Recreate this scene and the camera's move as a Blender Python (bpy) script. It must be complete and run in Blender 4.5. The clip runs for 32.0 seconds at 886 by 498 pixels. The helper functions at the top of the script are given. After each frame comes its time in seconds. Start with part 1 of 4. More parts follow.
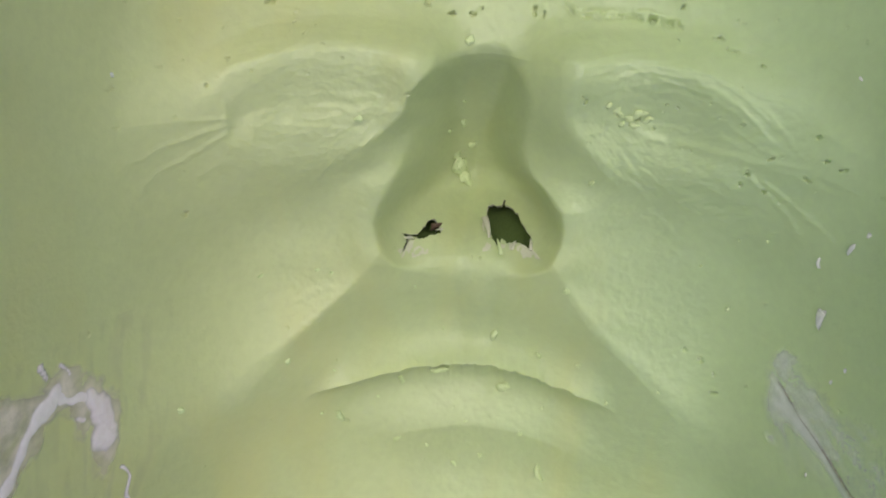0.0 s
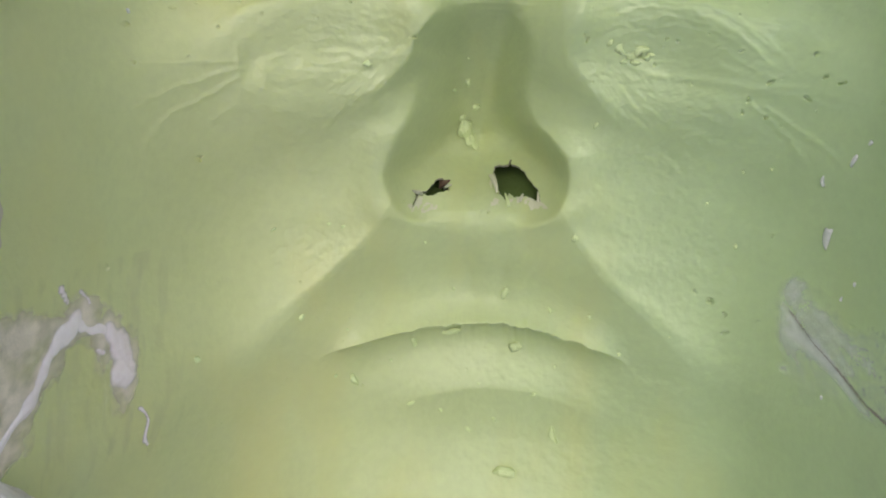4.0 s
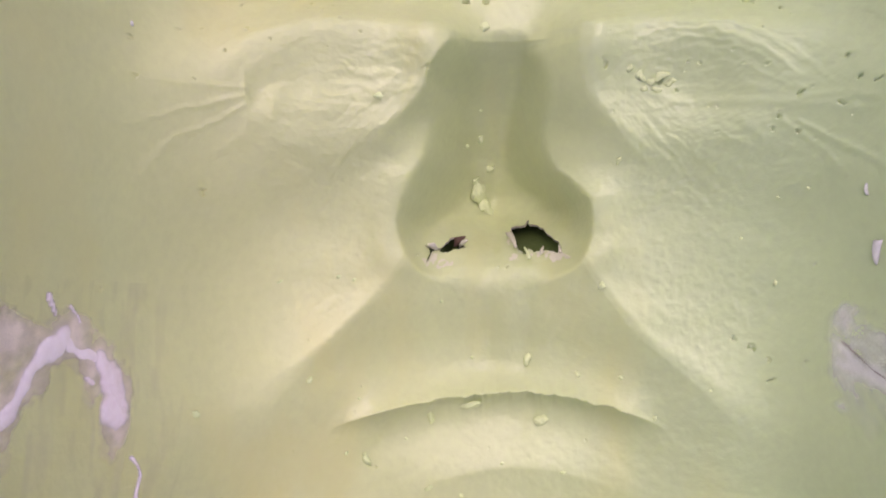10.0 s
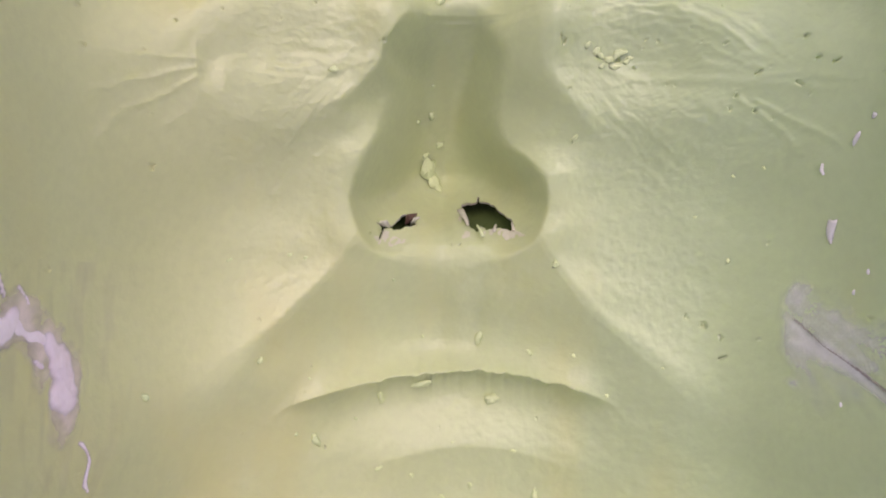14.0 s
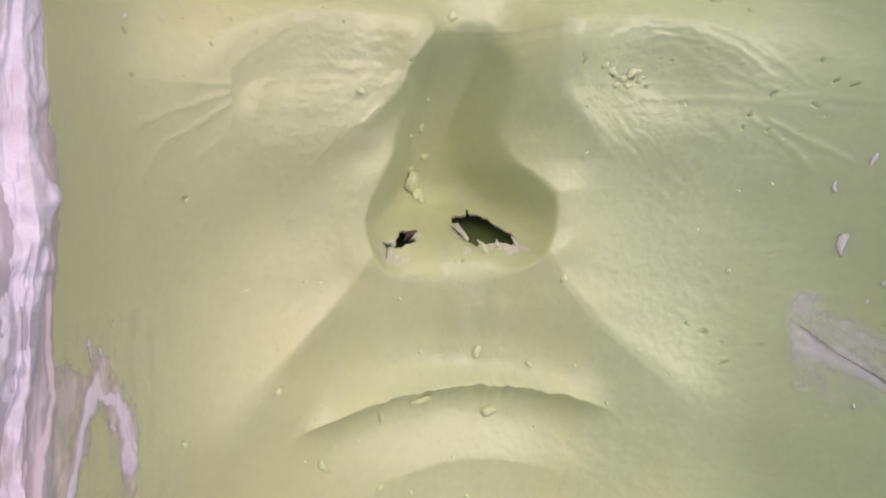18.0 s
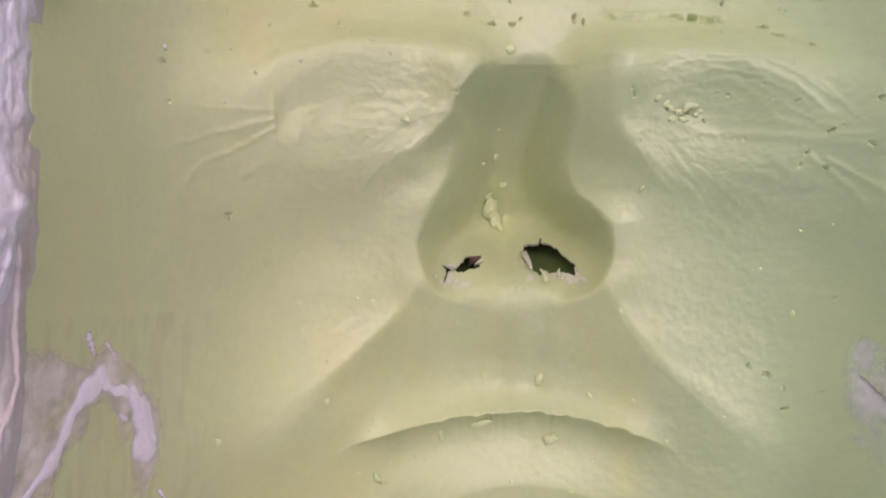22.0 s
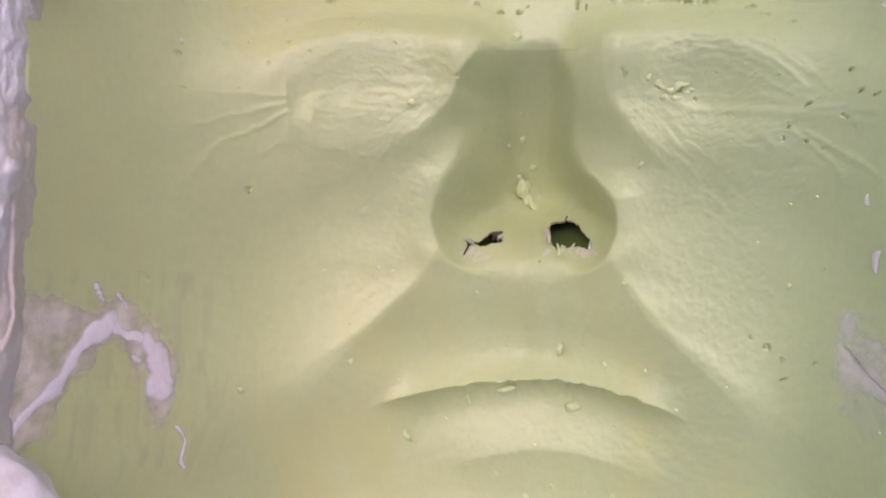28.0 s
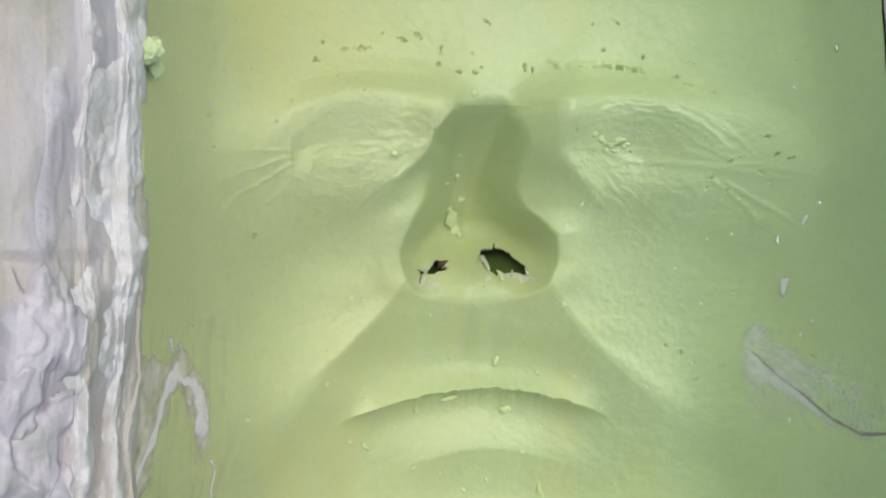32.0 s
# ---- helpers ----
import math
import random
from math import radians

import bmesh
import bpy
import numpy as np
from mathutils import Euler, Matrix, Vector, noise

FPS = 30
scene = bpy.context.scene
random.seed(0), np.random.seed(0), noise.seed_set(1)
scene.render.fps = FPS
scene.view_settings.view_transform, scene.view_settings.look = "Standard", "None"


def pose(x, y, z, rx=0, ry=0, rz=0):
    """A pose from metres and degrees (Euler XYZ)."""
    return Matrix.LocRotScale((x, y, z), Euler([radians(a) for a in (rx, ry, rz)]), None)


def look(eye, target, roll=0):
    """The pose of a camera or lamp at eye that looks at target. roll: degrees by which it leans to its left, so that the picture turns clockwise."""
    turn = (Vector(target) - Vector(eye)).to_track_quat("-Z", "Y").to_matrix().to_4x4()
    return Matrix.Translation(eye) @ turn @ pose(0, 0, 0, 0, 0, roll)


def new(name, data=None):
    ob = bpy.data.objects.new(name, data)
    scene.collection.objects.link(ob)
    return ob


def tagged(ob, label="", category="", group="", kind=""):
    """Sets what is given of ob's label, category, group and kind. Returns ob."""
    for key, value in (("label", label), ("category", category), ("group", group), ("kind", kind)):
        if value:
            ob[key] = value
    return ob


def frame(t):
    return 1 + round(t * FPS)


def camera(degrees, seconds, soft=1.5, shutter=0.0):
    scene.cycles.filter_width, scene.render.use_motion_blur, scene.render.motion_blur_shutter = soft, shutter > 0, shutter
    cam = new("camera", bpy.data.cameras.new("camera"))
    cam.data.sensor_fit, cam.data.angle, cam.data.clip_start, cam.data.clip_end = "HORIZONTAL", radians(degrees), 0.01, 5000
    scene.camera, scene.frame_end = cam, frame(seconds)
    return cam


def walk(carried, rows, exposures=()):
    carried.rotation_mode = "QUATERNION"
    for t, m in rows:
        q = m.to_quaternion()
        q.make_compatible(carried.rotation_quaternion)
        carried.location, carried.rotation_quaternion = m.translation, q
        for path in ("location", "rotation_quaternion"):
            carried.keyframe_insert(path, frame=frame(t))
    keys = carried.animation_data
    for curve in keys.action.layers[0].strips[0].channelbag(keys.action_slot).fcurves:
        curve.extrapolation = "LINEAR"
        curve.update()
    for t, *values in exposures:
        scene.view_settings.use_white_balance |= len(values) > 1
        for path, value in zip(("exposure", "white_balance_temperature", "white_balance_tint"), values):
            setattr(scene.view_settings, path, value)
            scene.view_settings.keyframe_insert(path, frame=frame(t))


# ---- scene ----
EXPOSURES = [
    (0, -0.06, 6500, -3), (2.5, -0.06, 6500, -3), (4.6, 0.04, 6500, -3), (4.9, 0.21, 6500, 16), (5.3, 0.3, 6500, 30), (9, 0.32, 6500, 31),
    (13, 0.18, 6500, 27), (18, 0.17, 6500, 27), (18.4, 0.24, 6500, -4), (18.8, 0.24, 6500, -8), (20, 0.19, 6500, -7), (21, 0.09, 6500, -4), (21.6, 0.04, 6500, 29),
    (25, 0.06, 6500, 29), (28.6, 0.16, 6500, 27), (29, 0.16, 6500, 20), (29.5, 0.14, 6500, -5), (32, 0.18, 6500, -10)]
cam = camera(44.753, 32.0, soft=1.9)
PATH = [
    (0, pose(0.00113, 0.04864, 0.26244, -11.032, 3.207, 2.691)),
    (0.5, pose(0.00020, 0.04904, 0.26110, -11.868, 3.439, 2.766)),
    (1, pose(-0.00001, 0.04967, 0.26079, -12.589, 3.251, 3.205)),
    (1.5, pose(0.00014, 0.05249, 0.26084, -13.367, 2.867, 2.853)),
    (2, pose(-0.00077, 0.05280, 0.26186, -12.833, 2.950, 2.530)),
    (2.5, pose(-0.00179, 0.04497, 0.26302, -11.965, 3.100, 2.632)),
    (4.5, pose(0.00043, 0.02110, 0.27035, -5.296, 2.836, 0.337)),
    (5, pose(-0.00010, 0.01720, 0.27040, -3.466, 2.762, 0.098)),
    (5.5, pose(-0.00137, 0.01377, 0.26605, -2.287, 2.667, 0.271)),
    (6, pose(-0.00186, 0.01083, 0.26315, -1.103, 2.840, 0.514)),
    (6.5, pose(0.00027, 0.00860, 0.25859, -0.644, 2.152, 0.336)),
    (7, pose(0.00073, 0.00855, 0.25872, 1.048, 2.197, -0.196)),
    (7.5, pose(0.00022, 0.00667, 0.25932, 1.633, 1.901, -0.000)),
    (8, pose(-0.00116, 0.00399, 0.25863, 1.771, 2.237, 0.163)),
    (8.5, pose(-0.00037, -0.00013, 0.25836, 2.830, 2.336, -0.075)),
    (9, pose(-0.00071, -0.00221, 0.25852, 3.688, 2.200, -0.055)),
    (9.5, pose(-0.00177, -0.00156, 0.25959, 4.204, 2.638, -0.673)),
    (10, pose(-0.00441, -0.00734, 0.25702, 4.013, 2.645, -0.526)),
    (10.5, pose(-0.00428, -0.01066, 0.25639, 4.422, 2.916, -0.729)),
    (11, pose(-0.00652, -0.01453, 0.25817, 3.749, 2.295, 0.007)),
    (11.5, pose(-0.00881, -0.00927, 0.25967, 4.281, 1.844, -0.232)),
    (12, pose(-0.00707, -0.00601, 0.25851, 3.903, 0.047, -1.096)),
    (12.5, pose(-0.00936, -0.00746, 0.25732, 3.299, -0.582, -0.824)),
    (13, pose(-0.00914, -0.00732, 0.25607, 3.125, -0.340, -0.790)),
    (13.5, pose(-0.01002, -0.00756, 0.25475, 2.963, -1.060, -0.550)),
    (15.5, pose(-0.02771, 0.00020, 0.25102, 1.222, -5.516, -1.538)),
    (16, pose(-0.03601, 0.00022, 0.24802, 0.911, -7.445, -1.870)),
    (16.5, pose(-0.03866, 0.00087, 0.24675, 0.871, -8.369, -2.394)),
    (17, pose(-0.04347, 0.00436, 0.24625, 1.002, -10.567, -2.686)),
    (17.5, pose(-0.04897, 0.00569, 0.24772, 1.314, -12.155, -2.988)),
    (18, pose(-0.05331, 0.00559, 0.24668, 0.896, -13.291, -2.791)),
    (18.5, pose(-0.05805, 0.00750, 0.24599, 0.950, -14.040, -2.498)),
    (19, pose(-0.06041, 0.01005, 0.24413, 1.025, -14.977, -3.167)),
    (19.5, pose(-0.05916, 0.00998, 0.24386, 1.084, -15.107, -3.508)),
    (20, pose(-0.05520, 0.01008, 0.24809, 1.407, -13.638, -3.443)),
    (20.5, pose(-0.04789, 0.00812, 0.25089, 1.352, -10.943, -2.528)),
    (21, pose(-0.03989, 0.00830, 0.25326, 1.598, -8.079, -1.665)),
    (21.5, pose(-0.02994, 0.00620, 0.25458, 1.493, -4.968, -0.014)),
    (22, pose(-0.01917, 0.00376, 0.25661, 2.127, -0.509, 0.417)),
    (22.5, pose(-0.01179, 0.00414, 0.25419, 1.859, 2.648, 1.076)),
    (23, pose(-0.00883, 0.00587, 0.25237, 1.943, 4.893, 2.060)),
    (23.5, pose(-0.00219, 0.00405, 0.24984, 2.054, 7.719, 2.370)),
    (24, pose(0.00699, 0.00385, 0.25097, 1.777, 9.841, 2.170)),
    (24.5, pose(0.01455, 0.00419, 0.25251, 2.222, 10.978, 1.519)),
    (25, pose(0.02118, 0.00491, 0.25109, 1.815, 13.423, 0.259)),
    (25.5, pose(0.02646, 0.00166, 0.25219, 2.386, 15.867, 0.553)),
    (27.5, pose(0.02215, -0.00051, 0.26421, 2.434, 12.661, 0.865)),
    (28, pose(0.01963, -0.00252, 0.26930, 2.448, 10.436, 1.266)),
    (28.5, pose(0.01302, -0.00216, 0.27761, 2.472, 8.096, 0.980)),
    (29, pose(0.00355, -0.00094, 0.28316, 2.276, 5.540, 0.828)),
    (29.5, pose(-0.00497, 0.00007, 0.28922, 2.020, 3.045, 0.841)),
    (30, pose(-0.01140, 0.00090, 0.29218, 1.983, 0.904, 0.674)),
    (30.5, pose(-0.02057, 0.00265, 0.29633, 1.710, -1.395, 0.880)),
    (31, pose(-0.02897, 0.00293, 0.29970, 1.502, -3.250, 0.563)),
    (31.5, pose(-0.03305, 0.00627, 0.29964, 1.304, -5.051, -0.348)),
    (32, pose(-0.03835, 0.00962, 0.29996, 0.851, -6.066, -0.640)),
]
walk(cam, PATH, EXPOSURES)

# ---- light: an overcast sky, brighter towards the forehead end of the mould ----
world = bpy.data.worlds.new("sky")
scene.world = world
world.use_nodes = True
wn, wl = world.node_tree.nodes, world.node_tree.links
sky = wn.new("ShaderNodeTexSky")
sky.sky_type, sky.sun_disc = "NISHITA", False
sky.sun_elevation, sky.sun_rotation = radians(75), radians(8)
sky.air_density, sky.dust_density = 0.8, 5.0
wl.new(sky.outputs[0], wn["Background"].inputs[0])
wn["Background"].inputs[1].default_value = 0.147
sun = new("sun", bpy.data.lights.new("sun", "SUN"))
sun.data.energy, sun.data.angle, sun.data.color = 0.41, radians(70), (0.95, 1.0, 0.97)
sun.matrix_world = look((0.36, 0.24, 1.0), (0, 0, 0))


# ---- materials ----
def material(name, base, rough=0.6, grain=40.0, bump=0.15, bump_scale=900.0, spec=0.4, shift=0.06, other=None, stretch=(1, 1, 1), patch=60.0, cover=0.5):
    """A surface with a colour that drifts at two scales and a fine relief. Scales are per metre."""
    m = bpy.data.materials.new(name)
    m.use_nodes = True
    n, l = m.node_tree.nodes, m.node_tree.links
    b = n["Principled BSDF"]
    at = n.new("ShaderNodeTexCoord")
    big, fine = n.new("ShaderNodeTexNoise"), n.new("ShaderNodeTexNoise")
    for k, s in ((big, grain), (fine, grain * 14)):
        k.inputs["Scale"].default_value, k.inputs["Detail"].default_value = s, 5
        l.new(at.outputs["Object"], k.inputs["Vector"])
    ramp = n.new("ShaderNodeValToRGB")
    e = ramp.color_ramp.elements
    e[0].position, e[1].position = 0.3, 0.7
    e[0].color = (*[c * (1 - shift) for c in base], 1)
    e[1].color = (*[min(1, c * (1 + shift)) for c in base], 1)
    mix = n.new("ShaderNodeMath")
    mix.operation = "MULTIPLY_ADD"
    mix.inputs[1].default_value = 0.35
    l.new(fine.outputs[0], mix.inputs[0])
    half = n.new("ShaderNodeMath")
    half.operation = "MULTIPLY"
    half.inputs[1].default_value = 0.65
    l.new(big.outputs[0], half.inputs[0])
    l.new(half.outputs[0], mix.inputs[2])
    l.new(mix.outputs[0], ramp.inputs[0])
    if other is None:
        l.new(ramp.outputs[0], b.inputs["Base Color"])
    else:
        # a second colour in smeared patches
        mp, pn, cut, mx = n.new("ShaderNodeMapping"), n.new("ShaderNodeTexNoise"), n.new("ShaderNodeMapRange"), n.new("ShaderNodeMix")
        mp.inputs["Scale"].default_value = stretch
        l.new(at.outputs["Object"], mp.inputs["Vector"])
        l.new(mp.outputs[0], pn.inputs["Vector"])
        pn.inputs["Scale"].default_value, pn.inputs["Detail"].default_value = patch, 6
        cut.inputs["From Min"].default_value, cut.inputs["From Max"].default_value = cover - 0.06, cover + 0.09
        l.new(pn.outputs[0], cut.inputs["Value"])
        mx.data_type = "RGBA"
        l.new(cut.outputs[0], mx.inputs[0])
        l.new(ramp.outputs[0], mx.inputs[6])
        mx.inputs[7].default_value = (*other, 1)
        l.new(mx.outputs[2], b.inputs["Base Color"])
    rr = n.new("ShaderNodeMapRange")
    rr.inputs["To Min"].default_value, rr.inputs["To Max"].default_value = rough - 0.08, rough + 0.08
    l.new(big.outputs[0], rr.inputs["Value"])
    l.new(rr.outputs[0], b.inputs["Roughness"])
    b.inputs["Specular IOR Level"].default_value = spec
    pore = n.new("ShaderNodeTexNoise")
    pore.inputs["Scale"].default_value, pore.inputs["Detail"].default_value = bump_scale, 4
    l.new(at.outputs["Object"], pore.inputs["Vector"])
    bp = n.new("ShaderNodeBump")
    bp.inputs["Strength"].default_value, bp.inputs["Distance"].default_value = bump, 0.0006
    l.new(pore.outputs[0], bp.inputs["Height"])
    l.new(bp.outputs[0], b.inputs["Normal"])
    return m



def thin_film(name, base, rough=0.4, **more):
    """A see-through layer: as solid as the mesh's own cover says."""
    m = material(name, base, rough, **more)
    n, l = m.node_tree.nodes, m.node_tree.links
    a, mx, tr = n.new("ShaderNodeAttribute"), n.new("ShaderNodeMixShader"), n.new("ShaderNodeBsdfTransparent")
    a.attribute_name = "cover"
    l.new(a.outputs["Fac"], mx.inputs[0])
    l.new(tr.outputs[0], mx.inputs[1])
    l.new(n["Principled BSDF"].outputs[0], mx.inputs[2])
    l.new(mx.outputs[0], n["Material Output"].inputs["Surface"])
    return m


ALGINATE = material("pale_green_alginate", (0.565, 0.615, 0.352), 0.42, bump=0.17, spec=0.6, shift=0.08, other=(0.592, 0.608, 0.318), stretch=(1, 0.3, 0.5), patch=45.0, cover=0.56)
CRUMB = material("alginate_crumb", (0.66, 0.73, 0.42), 0.7, bump=0.3)
PLASTER = thin_film("white_plaster", (0.95, 0.77, 0.88), 0.3, grain=60, bump=0.5, bump_scale=500, shift=0.16)
SCRAP = material("plaster_scrap", (0.78, 0.76, 0.74), 0.6, grain=300, bump=0.4)
FLAP = material("torn_edge", (0.60, 0.57, 0.48), 0.5, grain=300, bump=0.3)
CLOTH = material("dark_green_cloth", (0.10, 0.14, 0.04), 0.8, grain=120, bump=0.5, bump_scale=2500, shift=0.2)
TABLE = material("weathered_wood", (0.22, 0.16, 0.10), 0.7, grain=25, bump=0.4, bump_scale=200, shift=0.3)
GRASS = material("lawn", (0.06, 0.09, 0.03), 0.9, grain=3, bump=0.6, bump_scale=60, shift=0.4)
BROWN = material("brown_strip", (0.13, 0.075, 0.06), 0.5, grain=200, bump=0.3, shift=0.3)
FILM = thin_film("plaster_film", (0.82, 0.69, 0.65), 0.4, grain=220, bump=0.4, bump_scale=900, shift=0.22)
SMEAR = thin_film("plaster_smear", (0.84, 0.82, 0.85), 0.45, grain=220, bump=0.4, bump_scale=900, shift=0.15)
CRACK = thin_film("crack", (0.33, 0.27, 0.27), 0.7, grain=220, bump=0.4, shift=0.2)
SHELL = material("plaster_shell", (0.51, 0.44, 0.41), 0.5, grain=70, bump=0.6, bump_scale=330, shift=0.14, other=(0.53, 0.465, 0.52), stretch=(1, 0.3, 1), patch=75.0, cover=0.52)
CRUST = material("plaster_crust", (0.70, 0.64, 0.68), 0.45, grain=150, bump=0.9, bump_scale=330, shift=0.12, other=(0.58, 0.52, 0.52), patch=160.0, cover=0.54)
LILAC = material("plaster_lobe", (0.59, 0.51, 0.58), 0.4, grain=90, bump=0.8, bump_scale=330, shift=0.10, other=(0.46, 0.42, 0.44), patch=120.0, cover=0.56)
SKIN = material("torn_skin", (0.64, 0.62, 0.50), 0.5, grain=300, bump=0.3)
def drift(m, near, far, span):
    """Lets a colour drift slowly along x, over the given span."""
    n, l = m.node_tree.nodes, m.node_tree.links
    b = n["Principled BSDF"]
    was = b.inputs["Base Color"].links[0].from_socket
    at, part, ramp, mx, mul = n.new("ShaderNodeTexCoord"), n.new("ShaderNodeSeparateXYZ"), n.new("ShaderNodeMapRange"), n.new("ShaderNodeMix"), n.new("ShaderNodeMix")
    l.new(at.outputs["Object"], part.inputs[0])
    l.new(part.outputs[0], ramp.inputs["Value"])
    ramp.inputs["From Min"].default_value, ramp.inputs["From Max"].default_value = -span, span
    mx.data_type = mul.data_type = "RGBA"
    mul.blend_type = "MULTIPLY"
    l.new(ramp.outputs[0], mx.inputs[0])
    mx.inputs[6].default_value, mx.inputs[7].default_value = (*near, 1), (*far, 1)
    mul.inputs[0].default_value = 1.0
    l.new(was, mul.inputs[6])
    l.new(mx.outputs[2], mul.inputs[7])
    l.new(mul.outputs[2], b.inputs["Base Color"])


drift(ALGINATE, (1.02, 0.96, 0.94), (0.90, 0.985, 1.0), 0.05)
ALGINATE.node_tree.nodes["Principled BSDF"].inputs["Subsurface Weight"].default_value = 0.5
ALGINATE.node_tree.nodes["Principled BSDF"].inputs["Subsurface Radius"].default_value = (1.0, 1.0, 0.6)
ALGINATE.node_tree.nodes["Principled BSDF"].inputs["Subsurface Scale"].default_value = 0.0016
# ---- the relief of the mould, in millimetres: u across, v from chin to forehead, height above the table ----
def sstep(a, b, x):
    k = np.clip((x - a) / (b - a), 0.0, 1.0)
    return k * k * (3 - 2 * k)


def smin(a, b, r):
    """The lower of two surfaces, blended over r."""
    k = np.clip(0.5 + 0.5 * (b - a) / r, 0.0, 1.0)
    return b + (a - b) * k - r * k * (1 - k)


def bell(u, v, cu, cv, su, sv, turn=0.0):
    c, s = math.cos(radians(turn)), math.sin(radians(turn))
    p, q = (u - cu) * c + (v - cv) * s, (v - cv) * c - (u - cu) * s
    return np.exp(-0.5 * ((p / su) ** 2 + (q / sv) ** 2))


def curve(x, *knots):
    """A smooth profile through a few knots (x, z), by monotone cubic pieces."""
    xs, zs = np.array(knots, float).T
    h, d = np.diff(xs), np.diff(zs) / np.diff(xs)
    m = np.concatenate([[d[0]], np.where(d[:-1] * d[1:] > 0, 2 * d[:-1] * d[1:] / (d[:-1] + d[1:] + 1e-12), 0.0), [d[-1]]])
    x = np.clip(x, xs[0], xs[-1])
    i = np.clip(np.searchsorted(xs, x) - 1, 0, len(h) - 1)
    k = (x - xs[i]) / h[i]
    return ((1 + 2 * k) * (1 - k) ** 2 * zs[i] + k * (1 - k) ** 2 * h[i] * m[i]
            + k * k * (3 - 2 * k) * zs[i + 1] + k * k * (k - 1) * h[i] * m[i + 1])


def rim_u(v):
    """Half the mould's width at the rim."""
    return curve(v, (-75, 71), (-40, 70), (-12, 68.3), (20, 66.6), (60, 66.6), (95, 66))


def relief(u, v):
    """The large forms: bowl, sockets, nose channel, muzzle, lips and chin."""
    a = np.abs(u)
    # the bowl of cheeks and forehead, with its steep sides
    floor_line = curve(v, (-75, 46), (-60, 40), (-47, 38.5), (-22, 45), (0, 49.5), (20, 53), (34, 54.5), (48, 58.4), (56, 58.4), (66, 58), (95, 58))
    k2 = curve(v, (-75, 0.0075), (-25, 0.0058), (0, 0.0046), (20, 0.0058), (34, 0.0075), (48, 0.0065), (95, 0.0040))
    z = floor_line + k2 * u * u
    aw = a * 66.6 / rim_u(v)
    side = np.clip(aw - 38, 0, None) / 20
    wall = curve(v, (-60, 20), (-22, 18), (-5, 15), (20, 11), (40, 7), (80, 8))
    z = z + wall * side ** 2.8
    lift = np.clip(131 - (floor_line + k2 * rim_u(v) ** 2 + wall * 2.72), 3, None)
    z = z + lift * (np.clip(aw - 58.5, 0, None) / 8.1) ** 2.4
    z = z + 40 * (np.clip(v - 82, 0, None) / 12) ** 2 + 40 * (np.clip(-v - 60, 0, None) / 12) ** 2
    # eye sockets stand proud of the brow, with the lids sunk in them
    ve = v + 0.012 * np.clip(a - 26, 0, None) ** 2 + 0.014 * np.clip(22 - a, 0, None) ** 2 * sstep(36, 44, v)
    swell = curve(ve, (0, 0), (12, 1.0), (18, 2.9), (23, 5.8), (28, 8.2), (34, 9.8), (41, 10.8), (45, 9.9), (48.5, 7.0), (52, 3.0), (56, 1.0), (62, 0.2), (66, 0))
    off = np.abs(u + 1.2)
    reach = curve(off, (0, 0.06), (4, 0.2), (7.4, 0.55), (10.4, 0.92), (13, 1), (40, 0.95), (50, 0.65), (62, 0.2))
    z = z + swell * np.maximum(reach, curve(a, (0, 0.55), (7, 0.95), (12, 1), (17, 1)) * (a < 20) * sstep(46, 35, v))
    for c in (-1, 1):
        z = z + 3.0 * bell(c * u, v, 14.8, 43.6, 4.2, 4.4, 10)
        z = z - 1.2 * bell(c * u, v, 41, 2, 12, 13)
    # one eye lies deeper; the closed lids sink in under the fold above them
    z = z - 4.2 * bell(u, v, 31, 34, 11, 13) - 1.0 * bell(u, v, 34, 53, 10, 6)
    for c, cu, cv, turn, deep in ((-1, 32.0, 38.0, -14, 1.5), (1, 32.0, 35.5, -30, 0.9)):
        p, q = c * u - cu, v - cv
        k, w = math.cos(radians(turn)), math.sin(radians(turn))
        p, q = p * k + q * w, q * k - p * w
        r = np.sqrt((p / 13.5) ** 2 + (q / 6.8) ** 2)
        z = z - deep * sstep(1.12, 0.25, r)
        # the fold over the lid: a soft ridge that dies away at the outer end
        z = z + 0.4 * np.exp(-((r - 1.22) / 0.2) ** 2) * sstep(-1.5, 3.0, q)
        # the bag under the eye swells out in an arc
        z = z + 0.9 * bell(c * u, v, 34, 25.5, 9, 3.4, -6)
    # one cheek stands higher than the other
    z = z + 2.8 * bell(u, v, -46, -24, 13, 15) - 2.2 * bell(u, v, 42, -12, 9, 10)
    # muzzle: the lips and the skin between nose and folds
    mid = curve(v, (-75, 38), (-66, 31.5), (-58, 28.6), (-50, 28.0), (-38, 31.0), (-24, 32.4), (-17, 32.2), (-13, 33.4), (-4, 40.2), (2, 45), (8, 49), (14, 60))
    wide = curve(v, (-75, 80), (-50, 64), (-36, 54), (-28, 48.5), (-18, 39.6), (-9, 29.4), (3, 19), (14, 12))
    # the folds from nose to mouth: a crest with a broad outer side
    reachq = np.abs(u - curve(v, (-50, -1), (-20, -4.4), (-9, -5.2), (-2, -4.5), (5, -4.2))) / wide
    z = z + 1.7 * np.exp(-np.clip((reachq - 0.94) * wide, 0, None) / 5.0) * sstep(-30, -18, v) * sstep(10, 2, v)
